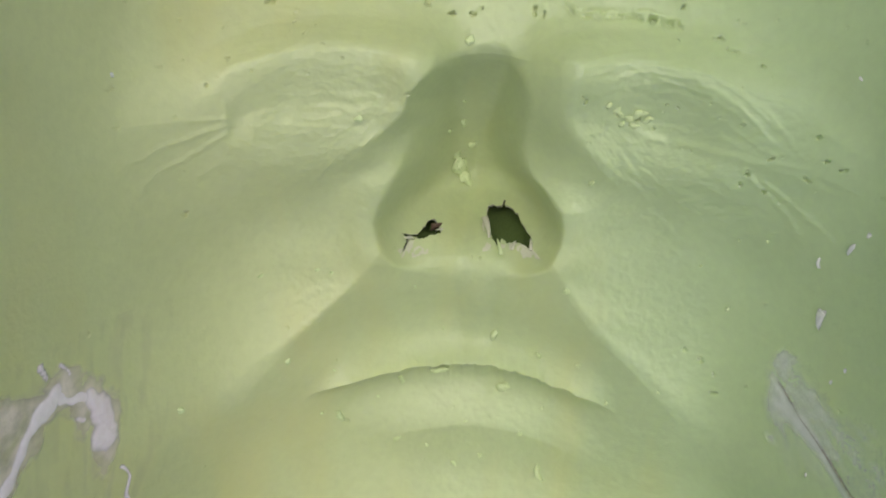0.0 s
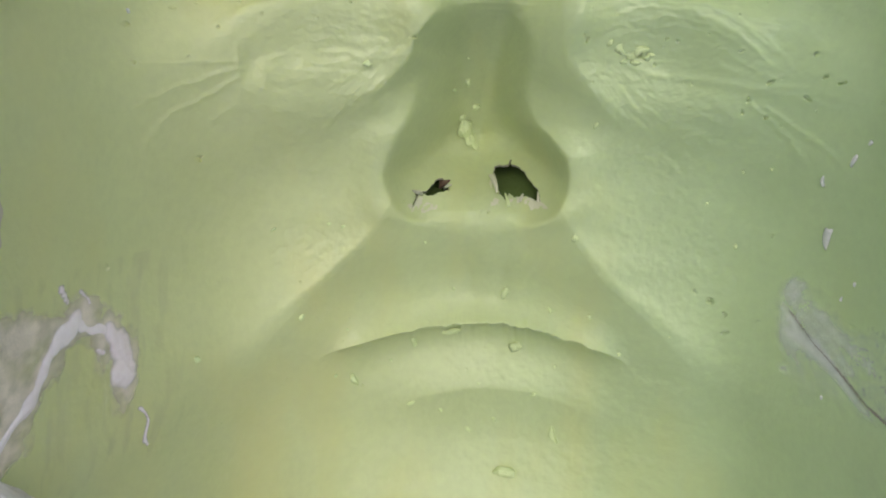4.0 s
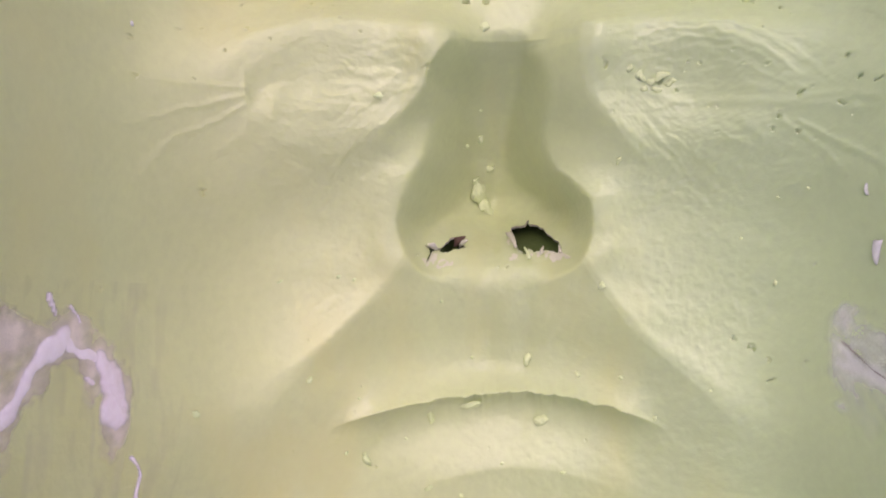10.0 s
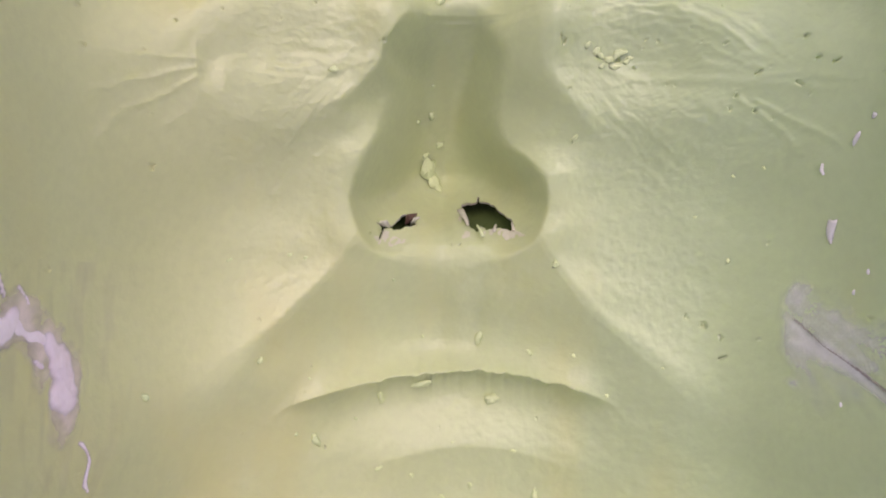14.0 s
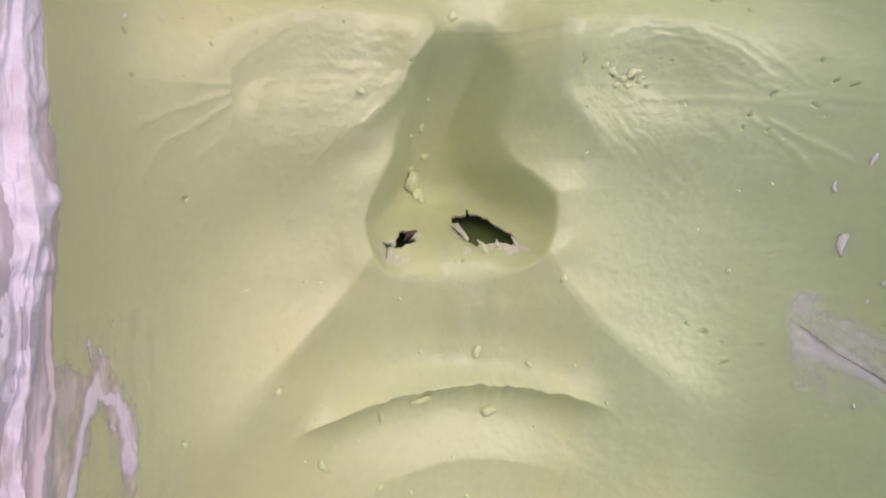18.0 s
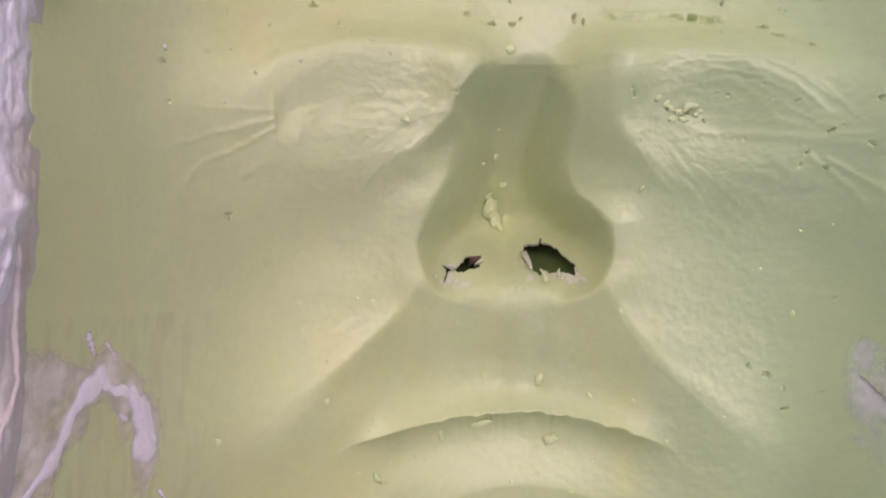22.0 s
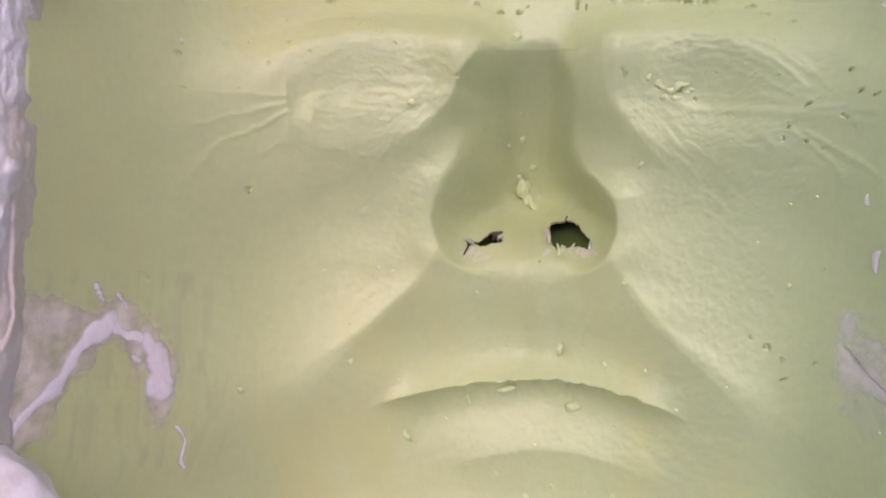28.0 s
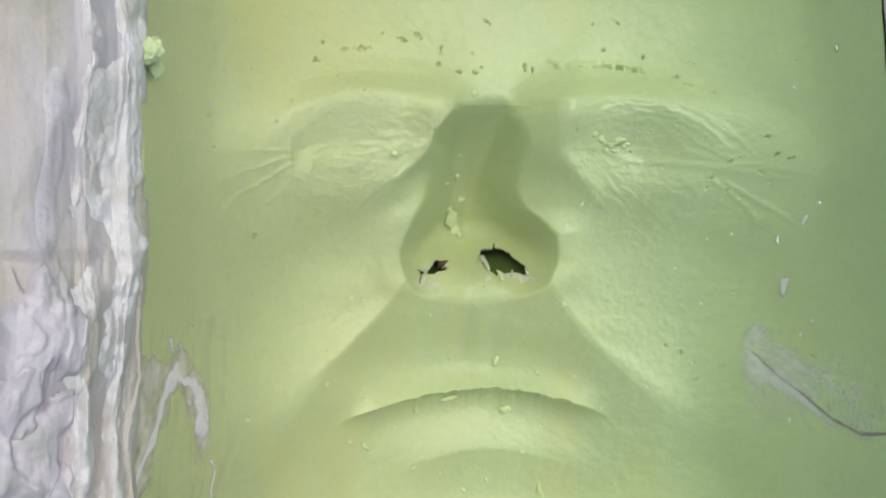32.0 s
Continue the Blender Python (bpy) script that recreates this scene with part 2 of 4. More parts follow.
    q = smin(np.abs(u - curve(v, (-50, -1), (-20, -4.4), (-9, -5.2), (-2, -4.5), (5, -4.2))) / wide, 1.0 + 0 * u, curve(v, (-40, 0.5), (-24, 0.10), (-8, 0.03), (4, 0.02)))
    q = np.maximum(q, sstep(7, 12, v))
    gentle = sstep(-8, -28, v)
    q2 = np.sqrt(q * q + 0.03) - 0.1732
    z = mid + (z - mid) * ((1 - gentle) * (np.sqrt(q * q + 0.05) - 0.2236) / 0.8011 + gentle * (0.55 * q2 / 0.842 + 0.45 * q * q * (3 - 2 * q)))
    # mouth line: a thin sharp ridge, arched, with the lower lip dropping away under it
    arch = -21.3 - np.where(u < 0, 0.0038, 0.0070) * u * u - np.where(u < 0, 0.0000006, 0.0000012) * u ** 4 + 0.5 * np.exp(-0.5 * (u / 3.2) ** 2)
    inside = sstep(33.5, 23, np.abs(u + 3.6))
    d = v - arch
    z = z + inside * (5.4 * np.exp(-np.clip(d, 0, None) / 4.2) * (d >= 0) + 5.4 * np.exp(np.clip(d, None, 0) / 1.4) * (d < 0))
    z = z + inside * (-1.6 * np.exp(-0.5 * ((d + 5.5) / 3.6) ** 2))
    # crease over the chin
    chin = -36.6 - 0.0105 * u * u
    z = z + 1.9 * sstep(26, 6, a) * np.exp(-np.sqrt((np.clip(v - chin, 0, None) / 5.0) ** 2 + (np.clip(v - chin, None, 0) / 2.6) ** 2 + 0.05))
    # nose: a channel between two steep flanks that end at the folds under the eyes
    un = u - curve(v, (0, -3.9), (16, -3.7), (27, -3.6), (33, -2.6), (38, -1.4), (44, -0.4), (60, 0))
    a = np.abs(un)
    right = sstep(-4, 4, un)
    lobe = v + 3.4 * np.exp(-0.5 * ((np.abs(u + 4.4) - 10.5) / 4.2) ** 2) * sstep(10, 2, v) - 0.4 + 0.026 * a * a * sstep(36, 43, v)
    ridge = curve(lobe, (-2, 55), (2, 49.5), (5, 46), (8, 41), (12, 33.5), (16, 27.5), (20, 25.3), (26, 28.6), (31, 33.5), (37, 42), (42, 50.5), (44.8, 56), (46.5, 61), (60, 90))
    slope = curve(v, (0, 3.6), (10, 4.2), (17, 4.2), (24, 3.6), (28, 3.4), (33, 3.6), (38, 3.2), (44, 2.8), (60, 2))
    slope = slope + right * (curve(v, (0, 3.6), (10, 4.2), (17, 4.2), (24, 3.6), (28, 3.2), (33, 3.1), (38, 3.1), (44, 3.1), (60, 2)) - slope)
    half = curve(v, (-3, 8), (-1, 11), (1, 13.4), (4, 15.2), (8, 15.7), (12, 14.6), (15, 12.3), (17, 10.4), (19, 8.6), (21, 7.0), (24, 5.4), (28, 4.8), (33, 5.6), (38, 6.6), (44, 6.8), (60, 6))
    half = half + right * (curve(v, (-3, 9), (-1, 12), (1, 14.4), (4, 16.2), (8, 16.4), (12, 15.0), (15, 12.9), (17, 11.1), (19, 9.2), (20.5, 7.7), (22.5, 5.6), (25, 4.2), (28, 3.2), (33, 2.5), (38, 2.3), (44, 2.6), (60, 3)) - half)
    inner = curve(v, (0, 0.25), (8, 0.35), (16, 0.5), (22, 0.45), (30, 0.3), (44, 0.2))
    q = a - half
    cavity = ridge + inner * (np.sqrt(un * un + 4) - 2) + slope * 0.5 * (q + np.sqrt(q * q + curve(v, (4, 5), (9, 12), (18, 12), (24, 6), (30, 3.5))) - 0.6 * np.sqrt(curve(v, (4, 2), (9, 9), (18, 9), (24, 3), (30, 0.5))))
    fold_l = curve(v, (12, -29.5), (19, -29), (22.5, -26.8), (26.5, -23), (33, -17.4), (38.5, -12.8), (42, -10.6), (44, -9.8), (47, -10.4), (51, -12))
    fold_r = curve(v, (12, 25.5), (17.8, 25), (21.3, 23.2), (26, 19.2), (31.3, 14.8), (37, 11.7), (42, 10.8), (45, 11.2), (51, 13))
    e = np.minimum(fold_r - u, u - fold_l)
    top = curve(v, (6, 76), (10, 69), (14, 65.5), (18, 63.6), (22, 62.9), (26, 63.2), (32, 65.4), (38, 67.6), (42, 69.4), (44, 71), (47, 78), (52, 95))
    top_l = curve(v, (6, 76), (10, 70), (14, 66.5), (18, 66.4), (22.5, 65.2), (26.5, 65.0), (30, 65.5), (33, 66.4), (38.5, 68.6), (42, 70), (44, 71.5), (47, 78), (52, 95))
    side_l = top_l - curve(v, (10, 0.1), (14, 0.2), (18, 0.32), (22, 0.55), (24, 0.75), (26, 1.0), (29, 1.5), (32, 2.1), (38, 2.5), (44, 2.6)) * (u - fold_l) + 6 * np.clip(fold_l - u - 4, 0, None)
    side_r = top - curve(v, (10, 0.15), (14, 0.35), (18, 0.6), (22, 0.82), (26, 1.0), (32, 1.3), (38, 1.3), (44, 1.3)) * (fold_r - u) + 6 * np.clip(u - fold_r - 4, 0, None)
    flank = -smin(-side_l, -side_r, 4.0)
    cavity = smin(cavity, -smin(-flank, -ridge - 1.0, 3.0), 3.0)
    # the lower lid swells out over the flank
    z = z + 1.2 * np.exp(-(np.clip(-e, 0, None) / 4.5) ** 2) * sstep(20, 28, v) * sstep(49, 45, v) * sstep(3, -1, e)
    # a soft ridge round the wings of the nose
    wing = curve(v, (0, 15), (2, 16), (5, 17.5), (8.5, 18.7), (13, 18.4), (17, 17.2), (20, 15.4), (22.5, 13.8), (25, 13.0), (28, 12.6))
    ridge_on = sstep(32, 20, v) * sstep(0, 7, v)
    z = z + 1.8 * np.exp(-((a - wing - 1.8) / 4.2) ** 2) * ridge_on
    cavity = cavity + 0.3 * np.exp(-((a - wing - 1.6) / 3.4) ** 2) * ridge_on * sstep(12, 18, v)
    z = smin(z, cavity, curve(v, (0, 1.0), (14, 2.0), (18, 5.0), (22, 6.0), (25, 3.6), (29, 1.6), (40, 1.3), (42.5, 2.4), (44.5, 5.0), (50, 6)) + 1.6 * sstep(6, 11, u) * sstep(22, 28, v) + 11.0 * np.exp(-((u + 4.2) / 7.5) ** 2) * sstep(13, 7, v))
    # the partition between the nostrils
    z = z - 0.9 * bell(u, v, -5.0, 8.6, 1.7, 3.0) + 0.8 * bell(u, v, -8.2, 10.6, 1.4, 2.6, 20) + 0.6 * bell(u, v, -2.4, 8.6, 1.2, 3.2)
    z = z + 0.9 * bell(u, v, -1.5, -8, 2.2, 6) - 0.5 * bell(u, v, -5.5, -8, 1.6, 6) - 0.5 * bell(u, v, 2.5, -8, 1.6, 6)
    return np.minimum(z, 131 + 4 * np.clip(aw - 66.6, 0, None))


def grain(x, y, seed=0):
    """Smooth noise from -1 to 1 over the plane, one cell a unit."""
    i, j = np.floor(x).astype(np.int64), np.floor(y).astype(np.int64)
    fx, fy = x - i, y - j
    fx, fy = fx * fx * fx * (fx * (6 * fx - 15) + 10), fy * fy * fy * (fy * (6 * fy - 15) + 10)

    def h(a, b):
        n = (a * 374761393 + b * 668265263 + seed * 1442695041) & 0xFFFFFFFF
        n = ((n ^ (n >> 13)) * 1274126177) & 0xFFFFFFFF
        return ((n ^ (n >> 16)) & 0xFFFF) / 32767.5 - 1

    top = h(i, j) * (1 - fx) + h(i + 1, j) * fx
    low = h(i, j + 1) * (1 - fx) + h(i + 1, j + 1) * fx
    return top * (1 - fy) + low * fy


def rough(x, y, seed=0, octaves=3):
    return sum(grain(x * 2 ** k, y * 2 ** k, seed + k) / 2 ** k for k in range(octaves))


def along(u, v, line):
    """Distance from a bent line, and how far along it (0 to 1) the nearest point lies."""
    best, where = np.full(u.shape, 1e9), np.zeros(u.shape)
    n = len(line) - 1
    for i in range(n):
        (a, b), (c, d) = line[i], line[i + 1]
        k = np.clip(((u - a) * (c - a) + (v - b) * (d - b)) / ((c - a) ** 2 + (d - b) ** 2), 0, 1)
        r = np.hypot(u - a - k * (c - a), v - b - k * (d - b))
        near = r < best
        best, where = np.where(near, r, best), np.where(near, (i + k) / n, where)
    return best, where


# wrinkles round the eyes and mouth: line, height, half-width
WRINKLES = [
    ([(-45.3, 33), (-52.4, 32.6), (-58.5, 31.8), (-60.5, 32.4)], 0.5, 0.45),
    ([(-45.4, 31.8), (-54.2, 28.6), (-58.8, 25.9), (-62.4, 22)], 0.5, 0.42),
    ([(-45.6, 30.2), (-50.8, 27), (-55.8, 23.8), (-59, 18.5), (-60.8, 13.7), (-62, 9)], 0.5, 0.42),
    ([(-45.4, 28), (-46.4, 25.5), (-48.5, 24.1), (-52.2, 21.3)], 0.4, 0.6),
    ([(-45.6, 35.0), (-45.7, 33), (-45.8, 31.2)], 0.5, 0.35),
    ([(-40.2, 33.7), (-42.5, 32.3), (-41.2, 31.2), (-41.9, 28.8), (-42.8, 27.5)], 0.6, 0.55),
    ([(-44.1, 36.1), (-40.1, 39.8), (-36.8, 42.4), (-31.4, 43.9), (-26, 43)], 0.3, 0.5),
    ([(-45.0, 35.6), (-42.3, 38.6), (-37.8, 43), (-33.9, 46.2), (-28.1, 47.6), (-21.7, 46.4)], 0.25, 0.45),
    ([(-42, 39.8), (-37.5, 44.2), (-33, 47.4), (-27, 48.8)], 0.2, 0.35),
    ([(-39.8, 34.2), (-34.1, 35.2), (-27.6, 35.3), (-24, 34.8), (-19.5, 36)], 0.42, 0.5),
    ([(-36, 37.2), (-30, 37.6), (-25.5, 36.9), (-21, 37.8)], 0.2, 0.5),
    ([(-39.9, 32.2), (-37.1, 31.9), (-33.6, 31.7), (-30, 32.3)], 0.35, 0.45),
    ([(-33.3, 33.2), (-28.1, 33.6), (-26.1, 34.7), (-23.8, 33.2), (-20.3, 34.6), (-15.9, 36.6)], 0.45, 0.5),
    ([(-38, 27.6), (-32, 27.2), (-26.5, 28.6), (-21.6, 31.4)], 0.18, 0.7),
    ([(-40, 24.6), (-34, 23.4), (-28.6, 24.4), (-24, 27.2)], 0.2, 0.7),
    ([(23.9, 34.4), (28.7, 32), (38.1, 31.2), (45, 29.7), (51.3, 28.3), (58, 25.6)], 0.5, 0.7),
    ([(44.2, 27.8), (47.4, 24.9), (51.7, 20.7), (54.6, 16.4)], 0.5, 0.42),
    ([(47.7, 26.4), (52.3, 22.7), (56.6, 18.8), (59.6, 13.2)], 0.5, 0.42),
    ([(47.9, 30.3), (53.4, 29.4), (59.1, 26.8), (62.5, 24)], 0.35, 0.5),
    ([(17.6, 43.2), (22.9, 45.2), (30.6, 42.4), (36, 38), (40, 33.4), (45.9, 30.6)], 0.32, 0.45),
    ([(22, 42.9), (27.1, 44.5), (34.4, 43.2), (40.8, 39.6), (46.3, 35.1), (48.9, 32.4)], 0.31, 0.34),
    ([(24.1, 41.7), (29.6, 42.7), (35.4, 41.4), (40.5, 38.2), (44.5, 34.9)], 0.31, 0.3),
    ([(26.7, 40.5), (31.6, 41), (36.4, 39.6), (40.1, 37)], 0.28, 0.3),
    ([(28.5, 45.4), (36.3, 44.1), (43.1, 40.2), (48.4, 35.3), (51.3, 31.4)], 0.28, 0.32),
    ([(32.5, 45.7), (39.5, 43.2), (45.8, 38.8), (50.4, 33.5)], 0.25, 0.3),
    ([(35.5, 38.2), (40.2, 36.1), (44.6, 33), (48.1, 31.2)], 0.21, 0.35),
    ([(18.5, 32.6), (24, 28.2), (30, 24.6), (39.3, 20.2)], 0.26, 0.5),
    ([(16.4, 32.8), (20.6, 27.6), (25.4, 23.2), (31, 19.8)], 0.24, 0.45),
    ([(14.6, 34), (18.4, 28.2), (22.8, 23.4), (27.4, 19.2)], 0.2, 0.4),
    ([(34.3, 27.3), (38.7, 24.3), (43.2, 21.4)], 0.24, 0.4),
    ([(36, 29.2), (40.4, 26.2), (44, 23.2)], 0.16, 0.4),
    ([(-17.6, 2.6), (-13.5, 1.9), (-8.1, 2.2)], 0.25, 0.3),
    ([(-34.4, -25.9), (-37.2, -28.5), (-39.6, -33.2)], 0.3, 0.5),
    ([(-33, -27.2), (-35.6, -29.6), (-37.0, -33)], 0.2, 0.4),
    ([(-32, -28.4), (-33.6, -31), (-34.4, -34)], 0.14, 0.4),
    ([(25.5, -25.8), (28.6, -28), (31.4, -31.7)], 0.25, 0.5),
    ([(26, -27.4), (28.0, -30.0), (29.4, -33)], 0.16, 0.4),
]
# dents: place, half-length, half-width, turn, depth
DENTS = [
    (-40.3, 53.3, 1.0, 0.6, 20, 0.9), (-38.8, 57.5, 0.8, 0.5, 10, 0.9), (-34.5, 56.5, 1.4, 0.5, 25, 0.8), (-30.5, 56.9, 2.4, 0.6, 12, 0.8),
    (-21.4, 59.8, 1.3, 0.5, -5, 1.0), (-18, 61, 2.2, 0.6, -40, 0.8), (-12.6, 58, 0.6, 1.6, -10, 0.8), (-13.3, 54.3, 1.0, 0.6, -50, 0.7),
    (-8.8, 52.8, 1.0, 0.5, 10, 1.0), (-4.8, 53, 0.8, 0.5, 40, 1.0), (-5.4, 57.4, 0.4, 0.4, 0, 0.8), (-3.3, 54, 0.4, 0.4, 0, 0.8),
    (-2, 64.5, 1.2, 0.5, -40, 0.8), (6.5, 54.2, 0.5, 1.0, 0, 1.0), (8.2, 53.3, 0.35, 0.9, 0, 1.0), (24.2, 57.8, 0.4, 0.4, 0, 0.9),
    (22, 63.9, 0.4, 0.5, 0, 0.9), (27.4, 63.8, 0.7, 0.5, -40, 1.0), (32.8, 56, 0.45, 0.4, 0, 0.9), (38.4, 50.4, 1.5, 0.5, -5, 0.9),
    (40.7, 48.4, 1.4, 0.5, -20, 0.7), (45.2, 46.1, 0.4, 0.4, 0, 0.7), (53.2, 35.2, 0.5, 0.45, 0, 1.1), (47.4, 30.8, 0.5, 0.45, 0, 1.0),
    (56.3, 30.6, 0.5, 0.45, 0, 0.9), (54.5, 31.7, 0.5, 0.4, 0, 0.9), (52.7, 28, 0.5, 0.4, 0, 0.9), (44.6, 27.7, 0.45, 0.4, 0, 0.9),
    (47.4, 24.8, 0.5, 0.4, 0, 1.0), (50.2, 23.4, 0.4, 0.35, 0, 0.7), (53.8, 26.3, 0.4, 0.35, 0, 0.8), (43.8, 25.7, 0.35, 0.3, 0, 0.7),
    (46.1, -14.4, 0.35, 0.35, 0, 0.9), (51, -14.6, 0.35, 0.35, 0, 0.9), (40.3, -10.3, 0.5, 0.8, 30, 1.1), (43.3, -12, 0.8, 0.5, -10, 1.0),
    (46.2, -17.9, 0.4, 0.45, 0, 1.0), (52, 2.8, 0.4, 0.35, 0, 0.8), (61.1, -10.2, 0.3, 0.5, 0, 0.8), (-53.4, 15.5, 0.4, 0.7, 0, 0.7),
    (-53.1, 33.2, 0.4, 0.4, 0, 0.4), (-59.7, 31.9, 0.4, 0.6, 0, 0.5), (-66.1, 16.1, 0.3, 0.6, 0, 0.7), (-63.5, -1.2, 0.25, 0.9, 0, 0.7),
    (-48.8, 38.7, 0.4, 0.5, 0, 0.7), (-60.6, 38, 0.4, 0.6, 0, 0.6), (16.1, 38.7, 0.5, 0.9, 15, 0.7), (-15.6, 38.1, 0.9, 0.6, 20, 0.8),
    (22.2, 36.7, 0.5, 1.2, 15, 1.1), (26, 35.6, 0.9, 0.6, -10, 1.0), (29.1, 34.2, 0.7, 0.3, 0, 0.6),
    (-1.5, 4.2, 0.4, 0.3, 0, 0.5), (-3.2, 4, 0.3, 0.3, 0, 0.5),
]

spots = random.Random(7)
DENTS += [(spots.uniform(-58, -20), spots.uniform(40, 62), 0.3, 0.26, spots.uniform(0, 90), 0.5) for _ in range(26)]
DENTS += [(spots.uniform(30, 62), spots.uniform(22, 58), 0.26, 0.24, 0, 0.6) for _ in range(22)]
DENTS += [(spots.uniform(-62, 30), spots.uniform(-50, 66), 0.22, 0.22, 0, 0.45) for _ in range(26)]


def pieces(u, v):
    """The fine forms on the relief: skin, wrinkles, torn marks and bubbles."""
    z = 0.26 * rough(u / 11, v / 11, 4, 2) + 0.14 * rough(u / 5, v / 5, 5) + 0.055 * rough(u / 1.6, v / 1.6, 11, 2)
    # streaks down the cheeks and sides
    z += 0.09 * grain(u / 0.9, v / 9, 21) * sstep(38, 55, np.abs(u)) * sstep(40, 20, v)
    # crinkled lids: ripples that run round each eye
    for c, seed in ((-1, 31), (1, 47)):
        p, q = c * u - 30, v - 34
        r = np.hypot(p / 1.75, q)
        th = np.arctan2(q, p / 1.75)
        on = sstep(-1, 3, c * u - 9) * sstep(26, 16, r) * sstep(1.5, 5, r)
        z += on * sstep(12, 17, c * u) * 0.06 * sstep(-2, 4, q) * rough(r / 0.7 + 1.2 * grain(th * 4, r / 4, seed + 9), th * 3.0, seed, 2)
        lid = sstep(13, 18, c * u) * sstep(15, 7, r)
        z += lid * (0.07 * rough(u / 4.5 + v / 9, v / 1.3 + 0.5 * grain(u / 5, v / 3, seed + 2), seed + 3, 2) + 0.06 * rough(u / 1.3, v / 0.9, seed + 4, 2) + 0.10 * rough(u / 5, v / 3.2, seed + 12, 2))
        # folds of skin under the eyes, running along the edge of the nose
        t = (c * u - 14) * 0.70 + (v - 30) * 0.71
        w = (c * u - 14) * 0.71 - (v - 30) * 0.70
        edge = c * u - curve(v, (18, 33), (20, 31.5), (25, 25.8), (30, 20.5), (36, 15.8), (42, 12.4)) + (2 if c > 0 else 0)
        f = bell(c * u, v, 25, 25, 10, 4.6, -46) * sstep(-0.3, 1.2, edge)
        z += f * (0.2 * rough(t / 1.0 + 0.7 * grain(u / 5, v / 5, seed + 6), w / 5, seed + 5, 2) + 0.06 * grain(t / 0.5, w / 3, seed + 15))
        # the skin of the bag is finely puckered
        z += 0.09 * bell(c * u, v, 34, 22, 12, 7) * rough((u + c * v) / 1.6, (v - 0.4 * c * u) / 0.9, seed + 18, 2)
        # fine grain on the cheek beside the fold
        z += 0.07 * bell(c * u, v, 36, -4, 9, 10) * rough(u / 0.9, v / 0.9, seed + 8, 2)
    for line, high, half in WRINKLES:
        x = [p for p, _ in line]
        y = [p for _, p in line]
        box = (u > min(x) - 3) & (u < max(x) + 3) & (v > min(y) - 3) & (v < max(y) + 3)
        d, k = along(u[box] + 0.25 * rough(u[box] / 2.2, v[box] / 2.2, 51, 2), v[box] + 0.25 * rough(u[box] / 2.2, v[box] / 2.2, 53, 2), line)
        z[box] += (0.75 if abs(line[-1][0]) > 46 else 0.5) * high * np.exp(-(d / half) ** 2 * 0.7) * np.minimum(1, 4 * (1 - k) + 0.1) * (0.85 + (0.2 if abs(line[-1][0]) > 46 else 0.55) * grain(k * 7, k * 0 + line[0][0], 3))
    # a step where the outer corner of the closed eye pulled away
    z -= 1.1 * bell(u, v, -43.9, 32.4, 1.5, 2.0) * sstep(-45.8, -45.2, u)
    for cu, cv, a, b, turn, deep in DENTS:
        box = (np.abs(u - cu) < 4) & (np.abs(v - cv) < 4)
        e = bell(u[box] + 0.3 * rough(u[box] * 1.3, v[box] * 1.3, 8, 2), v[box] + 0.3 * rough(u[box] * 1.3, v[box] * 1.3, 9, 2), cu, cv, a * 0.54, b * 0.54, turn)
        z[box] += -1.6 * deep * sstep(0.25, 0.8, e * (1 + 0.65 * rough(u[box] * 1.7, v[box] * 1.7, 7, 2))) + 0.18 * deep * bell(u[box], v[box], cu, cv + b * 1.5, a * 1.2, b * 0.7, turn)
    # the long torn mark over one brow: a raised lip over a ragged groove
    d, k = along(u, v, [(11.6, 55.8), (13.5, 53.6), (19.1, 53.2), (23.9, 53.8), (27.4, 53.2), (31.8, 52.4)])
    d2, _ = along(u, v, [(11.6, 56.8), (13.8, 54.5), (19.1, 54.1), (23.9, 54.8), (27.4, 54.3), (31.8, 53.4)])
    rag = np.clip(0.9 + 1.1 * rough(u / 1.1, v / 1.1, 71, 2), 0.05, 2)
    z -= (0.45 + 1.3 * sstep(0.5, 0.8, k)) * np.exp(-(d / (0.45 + 0.35 * sstep(0.6, 0.9, k))) ** 2) * rag
    z += 0.6 * np.exp(-(d2 / 0.5) ** 2) * np.clip(rag - 0.5, 0, 1.4) * (1 - sstep(0.9, 1, k))
    # wrinkle across the root of the nose
    z += 0.25 * np.exp(-((v - 45.8 + 0.02 * (u + 1) ** 2) / 0.35) ** 2) * sstep(9, 5, np.abs(u + 1))
    z += 0.18 * np.exp(-((v - 44.8 + 0.015 * (u + 1) ** 2) / 0.3) ** 2) * sstep(8, 4, np.abs(u + 1))
    # ragged lip line
    return z


def ragged(u):
    """How the sharp mouth line wanders."""
    return 0.32 * rough(u / 2.6, u * 0, 91, 3) * sstep(26, 16, np.abs(u)) + 0.2 * grain(u / 0.7, u * 0, 95) * sstep(14, 6, np.abs(u))


# ---- building ----
def mesh_object(name, verts, faces, mat, parent=None, label="", smooth=True):
    me = bpy.data.meshes.new(name)
    me.from_pydata(verts, [], faces)
    me.materials.append(mat)
    if smooth:
        me.polygons.foreach_set("use_smooth", [True] * len(me.polygons))
    me.update()
    ob = new(name, me)
    if parent is not None:
        ob.parent = parent
    if label:
        tagged(ob, label)
    return ob


